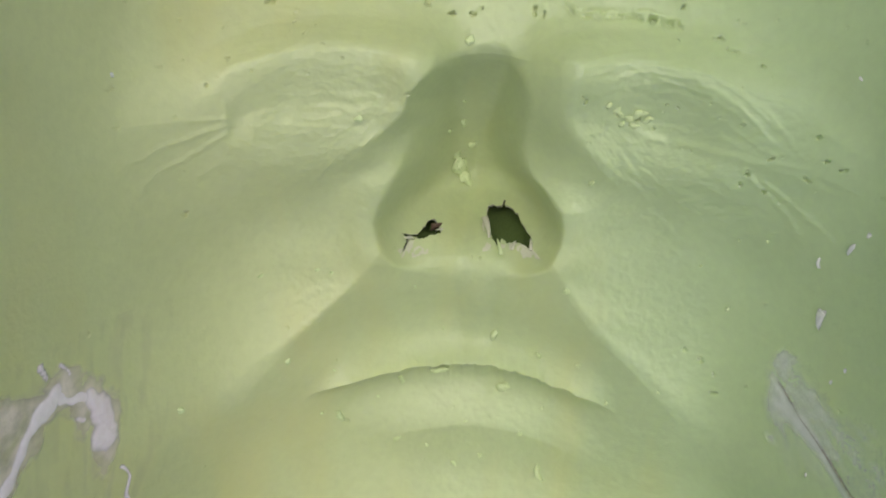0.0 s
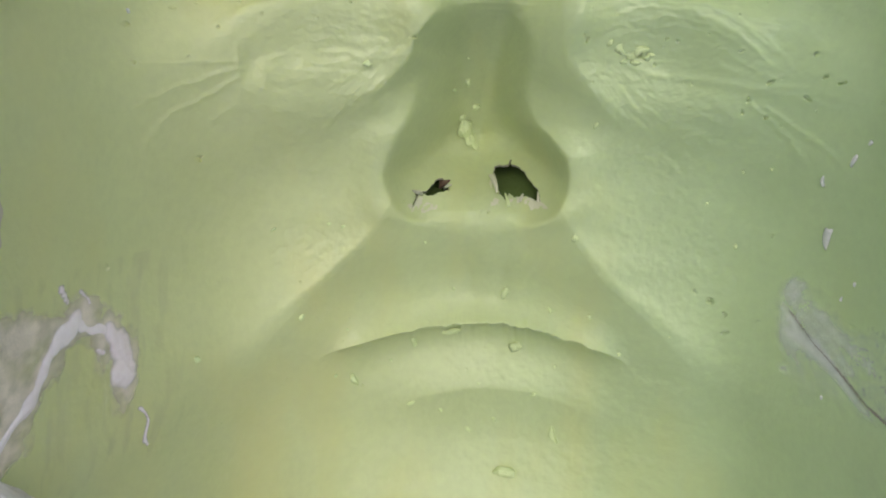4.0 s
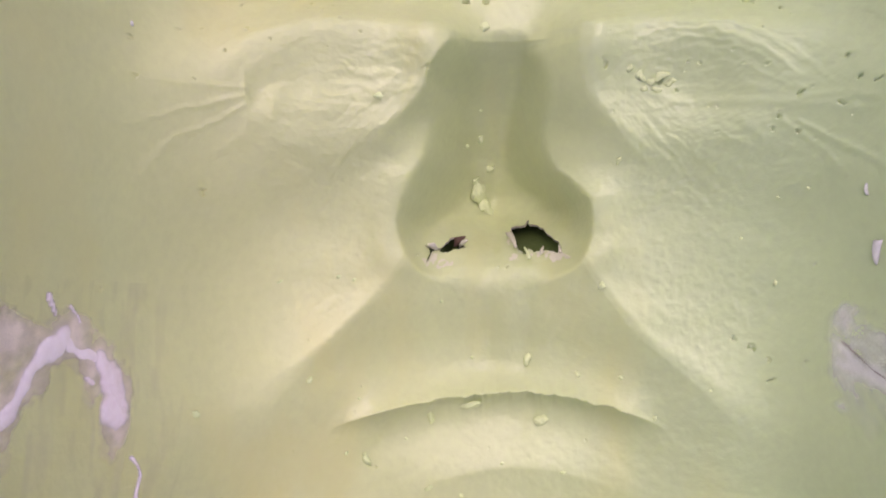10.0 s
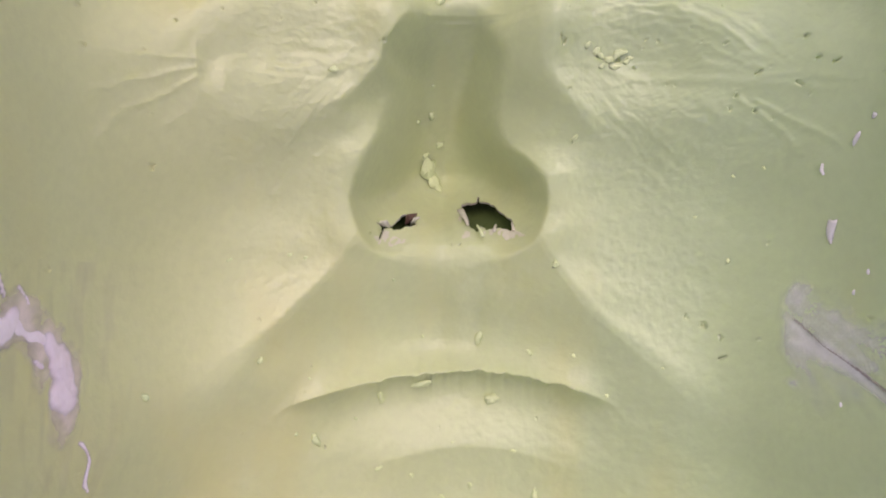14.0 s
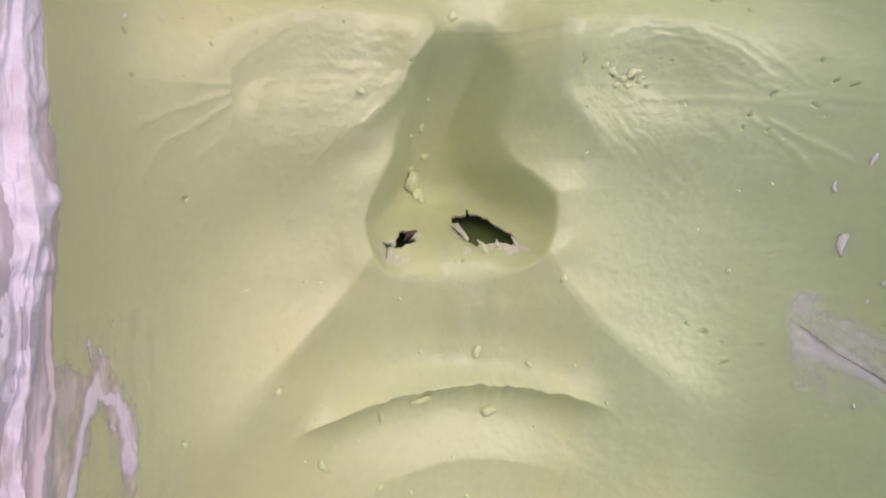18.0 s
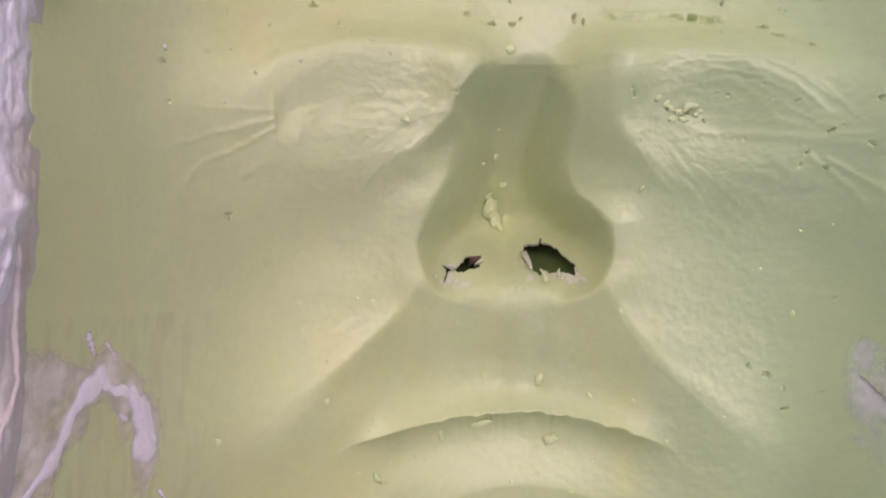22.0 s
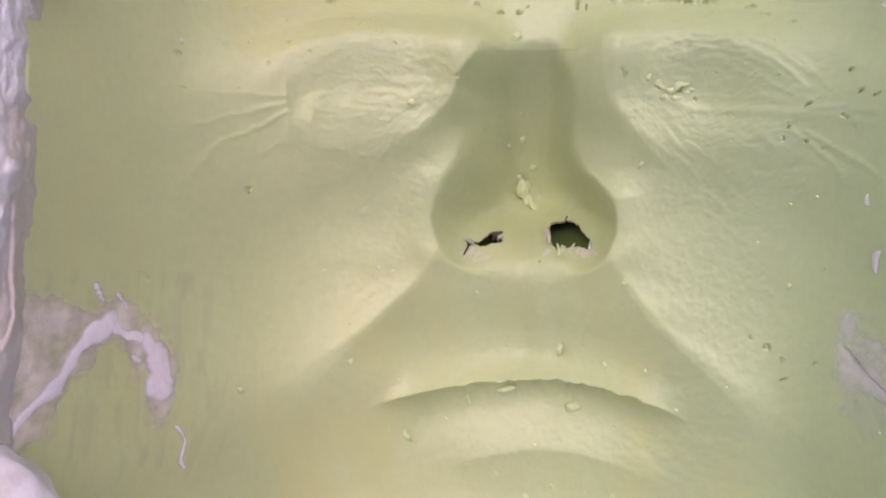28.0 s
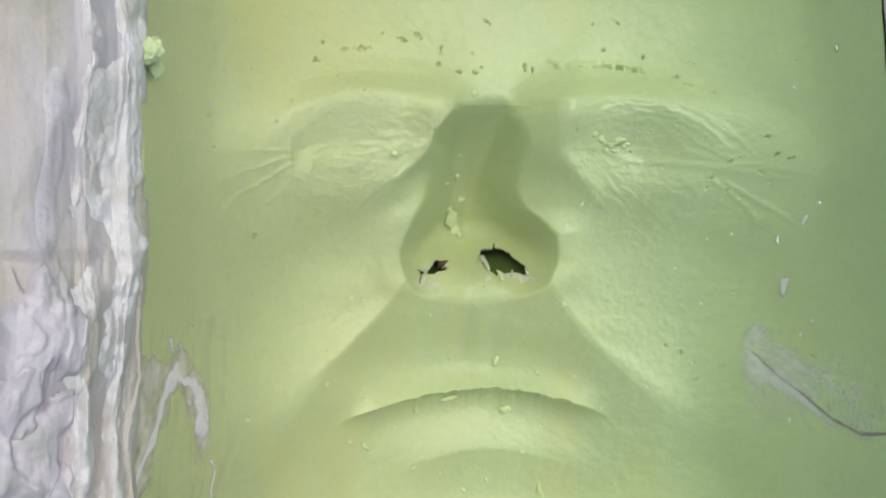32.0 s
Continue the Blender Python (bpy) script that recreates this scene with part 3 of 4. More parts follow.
def sheet(name, P, keep, mat, parent=None, label="", flip=False, cover=None):
    """A mesh from a grid of points P (rows, columns, 3), without the quads that keep drops."""
    r, c = P.shape[:2]
    i = np.arange(r * c).reshape(r, c)
    q = np.stack([i[:-1, :-1], i[:-1, 1:], i[1:, 1:], i[1:, :-1]], -1)
    q = q[keep] if keep is not None else q.reshape(-1, 4)
    if flip:
        q = q[:, ::-1]
    used, back = np.unique(q, return_inverse=True)
    q = back.reshape(q.shape)
    V = P.reshape(-1, 3)[used]
    me = bpy.data.meshes.new(name)
    me.vertices.add(len(V))
    me.vertices.foreach_set("co", V.astype(np.float32).ravel())
    me.loops.add(q.size)
    me.loops.foreach_set("vertex_index", q.astype(np.int32).ravel())
    me.polygons.add(len(q))
    me.polygons.foreach_set("loop_start", np.arange(0, q.size, 4, dtype=np.int32))
    me.polygons.foreach_set("loop_total", np.full(len(q), 4, dtype=np.int32))
    me.polygons.foreach_set("use_smooth", np.ones(len(q), dtype=bool))
    me.update(calc_edges=True)
    if cover is not None:
        me.attributes.new("cover", "FLOAT", "POINT").data.foreach_set("value", cover.ravel()[used].astype(np.float32))
    me.materials.append(mat)
    ob = new(name, me)
    if parent is not None:
        ob.parent = parent
    if label:
        tagged(ob, label)
    return ob


def within(u, v, poly):
    """Which points lie in a closed outline."""
    got = np.zeros(u.shape, bool)
    for (a, b), (c, d) in zip(poly, poly[1:] + poly[:1]):
        if b != d:
            got ^= ((b > v) != (d > v)) & (u < (c - a) * (v - b) / (d - b) + a)
    return got


def normals(P):
    n = np.cross(np.gradient(P, axis=1), np.gradient(P, axis=0))
    return n / (np.linalg.norm(n, axis=2, keepdims=True) + 1e-12)


MM = 0.001


# ---- the mould ----
HOLES = [
    [(-0.5, 12.7), (0.4, 13.3), (1.6, 13.2), (2.6, 13.6), (3.2, 14.6), (3.5, 13.7), (5.9, 12.6), (7.2, 10.6), (8.4, 9.6), (9.4, 7.6), (8.4, 6.5), (7.4, 7.1), (5.6, 7.3), (3.9, 6.9), (2.9, 7.9), (2.1, 6.5), (0.6, 7.7), (-0.2, 9.2), (-0.6, 10.6)],
    [(-14.9, 7.2), (-14.2, 8.8), (-12.8, 10.1), (-11.4, 10.6), (-10.2, 9.4), (-9.8, 8.1), (-12.2, 7.9), (-13.2, 7.1)],
    [(-18.0, 8.5), (-16.6, 8.0), (-15.2, 8.3), (-14.3, 8.2), (-14.4, 7.6), (-16.0, 7.5), (-16.2, 6.6), (-16.8, 5.2), (-17.4, 4.4), (-17.2, 5.4), (-16.7, 7.2), (-17.2, 7.8)],
]
mould = new("face_mould")
tagged(mould, "hollow pale green alginate face mould in a rough white plaster shell", "mould")
uu = np.concatenate([np.arange(-1.004, -0.84, 0.0015), np.arange(-0.84, 0.84, 0.0029), np.arange(0.84, 1.0008, 0.0015)])
vv = np.concatenate([np.arange(-72, -58, 0.5), np.arange(-58, 4, 0.25), np.arange(4, 15, 0.16), np.arange(15, 50, 0.19), np.arange(50, 76, 0.25), np.arange(76, 93.5, 0.5)])
S, V = np.meshgrid(uu, vv)
U = S * rim_u(V)
U = np.where(U > 0, U * 0.965, U)
Z = relief(U, V + ragged(U) * np.exp(-((V + 23.5) / 3.5) ** 2)) + pieces(U, V)
P0 = np.stack([U, V, Z], -1)
N0 = normals(P0)
Uq, Vq = U[:-1, :-1] + 0.1, V[:-1, :-1] + 0.1
jit = 0.22 * rough(Uq / 0.8, Vq / 0.8, 61, 2), 0.22 * rough(Uq / 0.8, Vq / 0.8, 67, 2)
gone = np.zeros(Uq.shape, bool)
near = (Vq > 2) & (Vq < 16) & (np.abs(Uq) < 20)
for outline in HOLES:
    gone[near] |= within(Uq[near] + jit[0][near], Vq[near] + jit[1][near], outline)
lining = sheet("alginate_lining", P0 * MM, ~gone, ALGINATE, mould, "pale green alginate lining, smooth, with fine skin wrinkles")
# torn rim of the holes: the thickness of the lining
near2 = (V > 1) & (V < 17) & (np.abs(U) < 21)
rows, cols = np.where(near2)
r0, r1, c0, c1 = rows.min(), rows.max(), cols.min(), cols.max()
sub, nsub, gsub = P0[r0:r1, c0:c1], N0[r0:r1, c0:c1], gone[r0:r1 - 1, c0:c1 - 1]
quads, pts = [], []


def wall_quad(a, b):
    n = len(pts)
    for r, c in (a, b):
        p, m = sub[r, c], nsub[r, c]
        pts.append(tuple(p * MM))
        pts.append(tuple((p - m * 0.45 + np.array([0, 0, -0.3])) * MM))
    quads.append((n, n + 1, n + 3, n + 2))


for r in range(1, gsub.shape[0] - 1):
    for c in range(1, gsub.shape[1] - 1):
        if gsub[r, c]:
            if not gsub[r - 1, c]:
                wall_quad((r, c), (r, c + 1))
            if not gsub[r + 1, c]:
                wall_quad((r + 1, c), (r + 1, c + 1))
            if not gsub[r, c - 1]:
                wall_quad((r, c), (r + 1, c))
            if not gsub[r, c + 1]:
                wall_quad((r, c + 1), (r + 1, c + 1))
mesh_object("torn_rim", pts, quads, FLAP, mould, "thin ragged torn edge round the nostril holes", smooth=False)


def coat(name, thick, mat, label="", cover=None):
    """A layer laid on the lining, as thick as the field says (mm), ending where that falls to nothing."""
    rr, cc = np.where(thick > 0.0)
    a, b, c, d = max(rr.min() - 2, 0), rr.max() + 3, max(cc.min() - 2, 0), cc.max() + 3
    t = thick[a:b, c:d]
    p = P0[a:b, c:d] + N0[a:b, c:d] * np.maximum(t, -0.15)[..., None]
    keep = (t[:-1, :-1] > 0) | (t[1:, :-1] > 0) | (t[:-1, 1:] > 0) | (t[1:, 1:] > 0)
    return sheet(name, p * MM, keep, mat, mould, label, cover=None if cover is None else np.clip(cover, 0, 1)[a:b, c:d])


def soften(field, times):
    """A field on the lining's grid, blurred step by step."""
    for _ in range(times):
        field = (field + np.roll(field, 2, 0) + np.roll(field, -2, 0) + np.roll(field, 3, 1) + np.roll(field, -3, 1)) / 5
    return field


def blob(line, half, high, seed, wild=0.18):
    """Thickness of a lump along a line given by (v, z) on the steep side."""
    d, k = along(V + 1.3 * rough(V / 6, Z / 7, seed + 8, 2), Z + 1.6 * rough(V / 6, Z / 7, seed + 9, 2), line)
    e = 1 - (d / (half * (1 + wild * rough(V / 4, Z / 5, seed, 3) + 0.28 * grain(k * 5, 0 * k, seed + 2)))) ** 2
    return np.where(U < 0, high * e + 0.15 * high * rough(V / 2, Z / 3, seed + 4, 3), -1.0)


# plaster run over the edge and dried on the inner side
LEG = [(-27, 130), (-20, 124), (-16, 118.5), (-11.5, 112), (-8.6, 108)]
ARM = [(-8.2, 107), (-10, 102), (-13, 97), (-17.5, 93.6), (-22, 93)]
for line, half, high, seed, label in ((LEG, 1.9, 0.32, 101, "glossy white plaster ridge run down the inner side"), ([(-12.0, 98), (-15.5, 94.2), (-20, 93)], 3.1, 0.45, 111, "rounded glossy white plaster blob on the inner side"),
                                      (ARM[:3], 1.3, 0.25, 117, "small white plaster smear on the inner side"), ([(-3.8, 111), (-5.4, 108)], 0.6, 0.25, 121, ""), ([(-5.0, 105), (-6.6, 103.4)], 0.65, 0.25, 122, ""),
                                      ([(-14.2, 101), (-14.8, 100)], 0.8, 0.3, 124, ""), ([(-28.5, 88), (-31, 86), (-35, 83)], 0.5, 0.2, 125, "")):
    t = blob(line, half, high, seed)
    coat("plaster_run", t, PLASTER, label or "small white plaster crumb stuck to the inner side", sstep(0.0, 0.8, t / high))
POUR = [(-3, 133), (-5, 122), (-6.5, 112), (-8.0, 106), (-12, 112), (-17.0, 119.5), (-21.0, 125), (-28, 133)]
wob = 1.6 * rough(V / 3, Z / 3, 133, 3)
d, k = along(V, Z, LEG + ARM)
halo = 1 - (d / (4.6 + 2.2 * rough(V / 5, Z / 6, 135, 3))) ** 2
pour = soften(np.where(within(V + wob, Z + wob, POUR), 0.9, -0.5), 9)
solid = np.where(U < -50, np.clip(np.maximum(0.75 * halo, 0.95 * pour) + 0.3 * rough(V / 3, Z / 4, 131, 4) * (np.maximum(halo, pour) > -0.3), 0, 0.88), 0)
film = coat("plaster_film", np.where(solid > 0.01, 0.06 + 0.16 * solid, -1.0), FILM, "thin lilac-grey plaster film poured over the inner side", solid)
# drips and faint streaks running down below it
solid = 0.11 * np.clip(rough(V / 8, Z / 2.6, 137, 3) - 0.05 - 0.5 * sstep(12, 30, np.abs(V + 20)), 0, 1) * sstep(70, 88, Z) * sstep(-40, -34, V)
solid = np.where((U < -48) & (V < 0), solid, 0)
tagged(coat("plaster_specks", np.where(solid > 0.01, 0.05 + 0.05 * solid, -1.0), FILM, "faint plaster streaks on the inner side", solid), kind="stuff")

# plaster scraped over the other cheek: a thin streaky fan with a crack through it
FAN = [(53.2, -7.9), (55.7, -3.2), (58.5, -6.0), (61.3, -9), (64.6, -12), (65, -28), (62.8, -36), (60, -33.5), (58.0, -30.4), (55.6, -24.3), (53.6, -17.3)]
ang = np.arctan2(V + 4, (Z - 68) * 0.8 + 3)
rad = np.hypot(V + 4, (Z - 68) * 0.8 + 3)
wob = 0.8 * rough(V / 2, Z / 3, 139, 3)
fan = within(U + wob, V + wob, FAN) & (U > 50)
d, k = along(V, Z, [(-10.4, 69), (-11.5, 71.1), (-15, 76), (-18.9, 84.3), (-22.6, 91.6), (-24.4, 99.7), (-23.4, 107), (-22, 114)])
below = (V < -11.5 - (Z - 71) * 0.55)
solid = 0.14 + 0.26 * rough(ang * 6 + 0.3 * rough(V / 3, Z / 3, 142, 2), rad / 14, 141, 3) + 0.14 * rough(ang * 24, rad / 6, 143, 2)
solid += 0.45 * sstep(0.5, 0.9, rough(V / 0.7, Z / 1.0, 149, 2) + 0.2) * sstep(-22, -12, V + 0.25 * (Z - 70))
solid += np.where(below, 0.5 * np.exp(-((d - 0.9) / 0.8) ** 2) + 0.35 * np.exp(-((V + 16 + (Z - 75) * 0.28) / 1.6) ** 2) * sstep(90, 76, Z), -0.04)
solid += 0.5 * bell(U, V, 55.2, -6.6, 0.9, 1.6) - 0.22 * sstep(-22, -30, V)
solid = soften(np.where(fan, np.clip(solid, 0, 0.7), 0), 1) * sstep(52.5, 55, U)
tagged(coat("plaster_smear", np.where(solid > 0.01, 0.05 + 0.10 * solid, -1.0), SMEAR, "streaky scraped whitish plaster smear with a crack through it", solid), kind="stuff")
width = (0.19 + 0.24 * k) * (1 + 0.35 * grain(V / 1.5, Z / 1.5, 147))
solid = np.where(U > 50, 0.85 * sstep(1.0, 0.45, d / width) * sstep(0.0, 0.12, k), 0)
coat("crack", np.where(solid > 0.01, 0.20, -1.0), CRACK, "thin brownish crack line in the plaster smear", solid)

# pale torn skin under the nostrils
for outline, seed in (([(-18.2, 7.2), (-16.9, 4.0), (-13, 3.6), (-11, 4.4), (-9.9, 8.0), (-12.4, 8.2), (-14.4, 7.4)], 151),
                      ([(-1.8, 11.6), (-0.3, 12.4), (-0.4, 9.4), (0.6, 7.4), (2.4, 6.8), (5.4, 7.4), (9.2, 7.0), (11.2, 5.4), (7.7, 4.6), (3.4, 5.2), (2.2, 4.0), (0.4, 5.6), (-1.6, 5.0), (-1.2, 8.0)], 157)):
    on = within(U + 0.5 * rough(U / 1.5, V / 1.5, seed, 2), V + 0.5 * rough(U / 1.5, V / 1.5, seed + 3, 2), outline)
    cut = np.zeros(U.shape, bool)
    for hole in HOLES:
        cut |= within(U, V, hole)
    thin = np.where(on & ~cut, -0.03 + 0.09 * rough(U / 1.6, V / 1.6, seed + 6, 3), -1.0)
    coat("torn_skin", thin, SKIN, "pale lilac torn skin at a nostril")


def flap(line, wide, mat, label, curl=0.8):
    """A thin torn tongue hanging from the edge of a hole."""
    pts, faces = [], []
    n = len(line)
    for i, (a, b, c) in enumerate(line):
        w = wide * (1 - 0.75 * i / (n - 1))
        for s, lift in ((-1, 0), (0, curl * 0.4), (1, 0)):
            pts.append(((a + s * w * 0.5) * MM, (b + 0.12 * s) * MM, (c + lift) * MM))
    for i in range(n - 1):
        for s in (0, 1):
            p = 3 * i + s
            faces.append((p, p + 1, p + 4, p + 3))
    ob = mesh_object("torn_flap", pts, faces, mat, mould, label)
    m = ob.modifiers.new("thick", "SOLIDIFY")
    m.thickness = 0.0003
    return ob


flap([(-0.9, 11.4, 36.4), (-0.3, 10.2, 37.6), (0.2, 9.0, 39.6), (0.4, 8.0, 41.6)], 1.3, FLAP, "lilac torn tongue at the hole", 0.4)
flap([(2.9, 5.6, 46.2), (2.6, 6.8, 45.0), (2.2, 7.6, 43.4), (2.0, 8.0, 42.6)], 0.8, CRUMB, "pale green torn tongue at the hole", 0.3)
flap([(5.2, 6.6, 45.4), (5.5, 7.8, 44.0), (5.7, 8.0, 43.4)], 0.7, FLAP, "small torn tongue at the hole", 0.3)
flap([(8.9, 6.8, 46.0), (8.9, 8.2, 43.4), (8.8, 8.4, 42.8)], 0.6, FLAP, "small torn tongue at the hole", 0.3)
flap([(-16.2, 8.6, 48.5), (-15.6, 8.0, 46.6), (-15.2, 7.6, 45.2)], 1.4, FLAP, "small torn tongue at the hole", 0.3)
flap([(-10.8, 10.4, 41.2), (-11.2, 9.4, 39.8), (-11.8, 8.6, 39.2)], 2.2, BROWN, "brownish lump of plaster behind the hole", 0.9)
flap([(-9.8, 9.6, 43.0), (-10.6, 9.0, 40.5), (-11.0, 8.4, 39.0)], 1.2, FLAP, "lilac torn tongue behind the hole", 0.6)

# green backing close behind the nose
bu, bv = np.meshgrid(np.arange(-24, 24.1, 0.5), np.arange(-4, 26, 0.5))
bz = np.minimum(relief(bu, bv), 56) - 6.5 + 0.4 * rough(bu / 6, bv / 6, 171)
sheet("green_backing", np.stack([bu, bv - 1.0, bz], -1) * MM, None, CLOTH, mould, "dark green backing behind the torn nostrils")


# ---- plaster shell: a rough wall swept round the lining ----
def ring(n):
    """Points and outward directions round the rim, from the middle of one long side on."""
    t = np.linspace(0, 2 * math.pi, n, endpoint=False)
    c, s = np.cos(t), np.sin(t)
    k = 1 / (np.abs(c) ** 9 + np.abs(s) ** 9) ** (1 / 9)
    y = 10.5 + 82.6 * k * s
    x = (rim_u(y) + 0.2) * k * c * np.where(c > 0, 0.965, 1)
    d = np.stack([np.abs(c) ** 8 * np.sign(c), np.abs(s) ** 8 * np.sign(s)], -1)
    return x, y, d / np.linalg.norm(d, axis=1, keepdims=True)


prof = np.array([(-0.3, 127), (0.2, 133.0), (1.2, 137.0), (2.6, 138), (5.2, 143), (7, 144), (10, 147.5), (14, 150), (18, 149), (22, 145), (26, 134), (28, 100), (28, 50), (27, 0.2)], float)
at = np.concatenate([np.linspace(0, 9, 230), np.linspace(9.02, 13, 40)]) / 13
px = np.interp(at, np.linspace(0, 1, len(prof)), prof[:, 0])
pz = np.interp(at, np.linspace(0, 1, len(prof)), prof[:, 1])
x, y, d = ring(1500)
rim = np.minimum(relief(np.clip(x, -66, 64), np.clip(y, -72, 93)) + 6, 131)
rim = np.where(x < -60, np.maximum(rim, 130), rim)
Zs = np.where(pz > 60, (pz - 60) * ((rim - 60) / 71)[:, None] + 60, pz)
X = x[:, None] + d[:, :1] * px[None]
Y = y[:, None] + d[:, 1:] * px[None]
A = np.broadcast_to(at[None] * 90, X.shape)
B = np.where(np.abs(d[:, 1:]) > 0.7, X, Y)
body = sstep(124, 132, Zs) * sstep(20, 60, Zs)
left = (x < 0)[:, None] & (np.abs(d[:, :1]) > 0.7)
low = 1 - sstep(6, 14, Y + 2 * rough(A / 9, B / 9, 199, 2))
lumps = 1.3 * rough(A / 26, B / 20, 201, 2) + 0.15 * grain(A / 5, B / 34, 217) + 0.5 * rough(A / 11, B / 13, 218, 3) + 0.12 * rough(A / 2.6, B / 3, 219, 3)
# ragged layers on the lower part
for size, rise, seed in ((14, 1.0, 205), (9, 0.5, 207), (5, 0.22, 209)):
    f = rough(A / size / 1.2 + 0.3 * grain(B / 9, A / 9, seed + 30), B / size, seed, 2)
    lumps += rise * sstep(0.0, 0.2, f) * low
lumps += 0.16 * rough(A / 3, B / 4, 211, 3) * low
# a trough beside the rim with a ridge along it
side = sstep(-4, -9, Y) * sstep(-28, -22, Y)
lumps += side * (-0.7 * np.exp(-((A - 21) / 4.0) ** 2) + 1.6 * np.exp(-((A - 26.5 - 1.5 * grain(B / 7, 0 * B, 215)) / 1.6) ** 2))
# ragged inner edge that laps over the lining
edge = np.where(left, np.clip(-0.2 + 0.6 * rough(B / 15, B * 0, 229, 2) + 0.4 * rough(B / 3.5, A / 5, 230, 3), -1.2, 0.1), 1.2)
lean = np.stack([-d[:, 0][:, None] * 0.55 + 0 * X, -d[:, 1][:, None] * 0.55 + 0 * X, 0.83 + 0 * X], -1)
Ps = np.stack([X, Y, Zs], -1) + lean * (lumps * body)[..., None]
over = np.exp(-((A - 5) / 7) ** 2) * sstep(-1, 3, A)
Ps[..., 0] += d[:, :1] * edge * over
Ps[..., 1] += d[:, 1:] * edge * over
Ps = np.concatenate([Ps, Ps[:1]], 0)
shell = sheet("plaster_shell", Ps * MM, None, SHELL, mould, "rough beige and white plaster shell with lumps and smears")
left2, As, Bs, Ys, lean2 = [np.concatenate([k, k[:1]], 0) for k in (left, A, B, Y, lean)]


def shell_coat(name, thick, mat, label):
    """A layer laid on the plaster shell, as thick as the field says (mm)."""
    t = np.where(left2, thick, -1.0)
    keep = (t[:-1, :-1] > 0) & (t[1:, 1:] > -0.6)
    todo = set(zip(*[k.tolist() for k in np.where(keep)]))
    while todo:
        # each piece that hangs together becomes a part of its own
        heap = [todo.pop()]
        piece = list(heap)
        while heap:
            i, j = heap.pop()
            for k in ((i + 1, j), (i - 1, j), (i, j + 1), (i, j - 1)):
                if k in todo:
                    todo.remove(k)
                    heap.append(k)
                    piece.append(k)
        if len(piece) > 120:
            mine = np.zeros(keep.shape, bool)
            mine[tuple(np.array(piece).T)] = True
            sheet(name, (Ps + lean2 * np.clip(t, -0.3, None)[..., None]) * MM, mine, mat, mould, label)


# broken white crust along the edge, wide towards the forehead
wander = 15 + 3.0 * grain(Bs / 15, 0 * Bs, 221)
wide_on = 6.5 + 3.5 * sstep(2, 20, Ys) + 2.5 * grain(Bs / 11, 0 * Bs, 222)
f = 1 - ((As - wander) / wide_on) ** 2 + 0.75 * rough(As / 8, Bs / 6, 223, 4) - 0.9 * sstep(4, -8, Ys + 4 * rough(As / 6, Bs / 6, 224, 2))
shell_coat("plaster_crust", 0.9 * np.clip(f, -2, 0.7) + 0.32 * rough(As / 4, Bs / 3, 225, 4), CRUST, "broken bright white plaster crust along the rim")
f = 1 - ((As - 31 - 3 * grain(Bs / 10, 0 * Bs, 226)) / 4.6) ** 2 + 0.9 * rough(As / 5, Bs / 5, 227, 3) - 0.9 * sstep(4, 12, Ys + 4 * rough(As / 6, Bs / 6, 229, 2))
shell_coat("plaster_crust", 0.8 * np.clip(f, -2, 0.8) + 0.4 * rough(As / 3, Bs / 2.6, 228, 4), CRUST, "crumbly white plaster crust in a narrow column")
# a white smear down the smooth part
f = 1 - ((As - 40 - 1.6 * grain(Bs / 9, 0 * Bs, 232)) / 3.4) ** 2 - ((Ys - 24) / 13) ** 4 + 0.25 * rough(As / 4, Bs / 12, 231, 3)
shell_coat("plaster_ridge", 0.35 * np.clip(f, -2, 0.8) + 0.08 * rough(As / 2, Bs / 5, 233, 2), LILAC, "soft white plaster ridge down the smooth part of the shell")
# heavy lobes lapped over one another
for ca, cv, ra, rv, rise, seed in ((45, -17, 12, 9, 1.6, 241), (36, -23, 7, 6, 1.3, 243), (42, 1.5, 10, 10, 2.4, 245), (46, -9, 7, 6, 2.6, 247), (38, -12, 5, 5, 1.8, 249)):
    f = 1 - ((As - ca) / ra) ** 2 - ((Ys - cv) / rv) ** 2 + 0.55 * rough(As / 8, Bs / 8, seed, 4)
    shell_coat("plaster_lobe", rise * (sstep(0.0, 0.55, f) - 0.08) + 0.18 * rough(As / 4, Bs / 4, seed + 1, 4) * sstep(-0.1, 0.3, f), LILAC, "smooth lilac-white plaster lobe with a scalloped edge")

# a rounded lump that bulges over the rim
bm = bmesh.new()
bmesh.ops.create_icosphere(bm, subdivisions=5, radius=1.0)
for k in bm.verts:
    n = 1 + 0.12 * noise.noise(k.co * 1.4) + 0.05 * noise.noise(k.co * 4.0) + 0.015 * noise.noise(k.co * 12)
    k.co = Vector((-71 + 15.6 * n * k.co.x, -41.4 + 15 * n * k.co.y, 133 + 10 * n * k.co.z)) * MM
for k in bm.faces:
    k.smooth = True
me = bpy.data.meshes.new("plaster_lump")
bm.to_mesh(me)
bm.free()
me.materials.append(CRUST)
lump = new("plaster_lump", me)
lump.parent = mould
tagged(lump, "heavy rounded lilac-grey plaster lump over the rim")


# ---- loose bits on the lining ----
def surface(u, v):
    a, b = np.array([float(u)]), np.array([float(v)])
    z = float((relief(a, b) + pieces(a, b))[0])
    e = 0.4
    zu = float((relief(a + e, b) - relief(a - e, b))[0]) / (2 * e)
    zv = float((relief(a, b + e) - relief(a, b - e))[0]) / (2 * e)
    return Vector((u, v, z)) * MM, Vector((-zu, -zv, 1)).normalized()


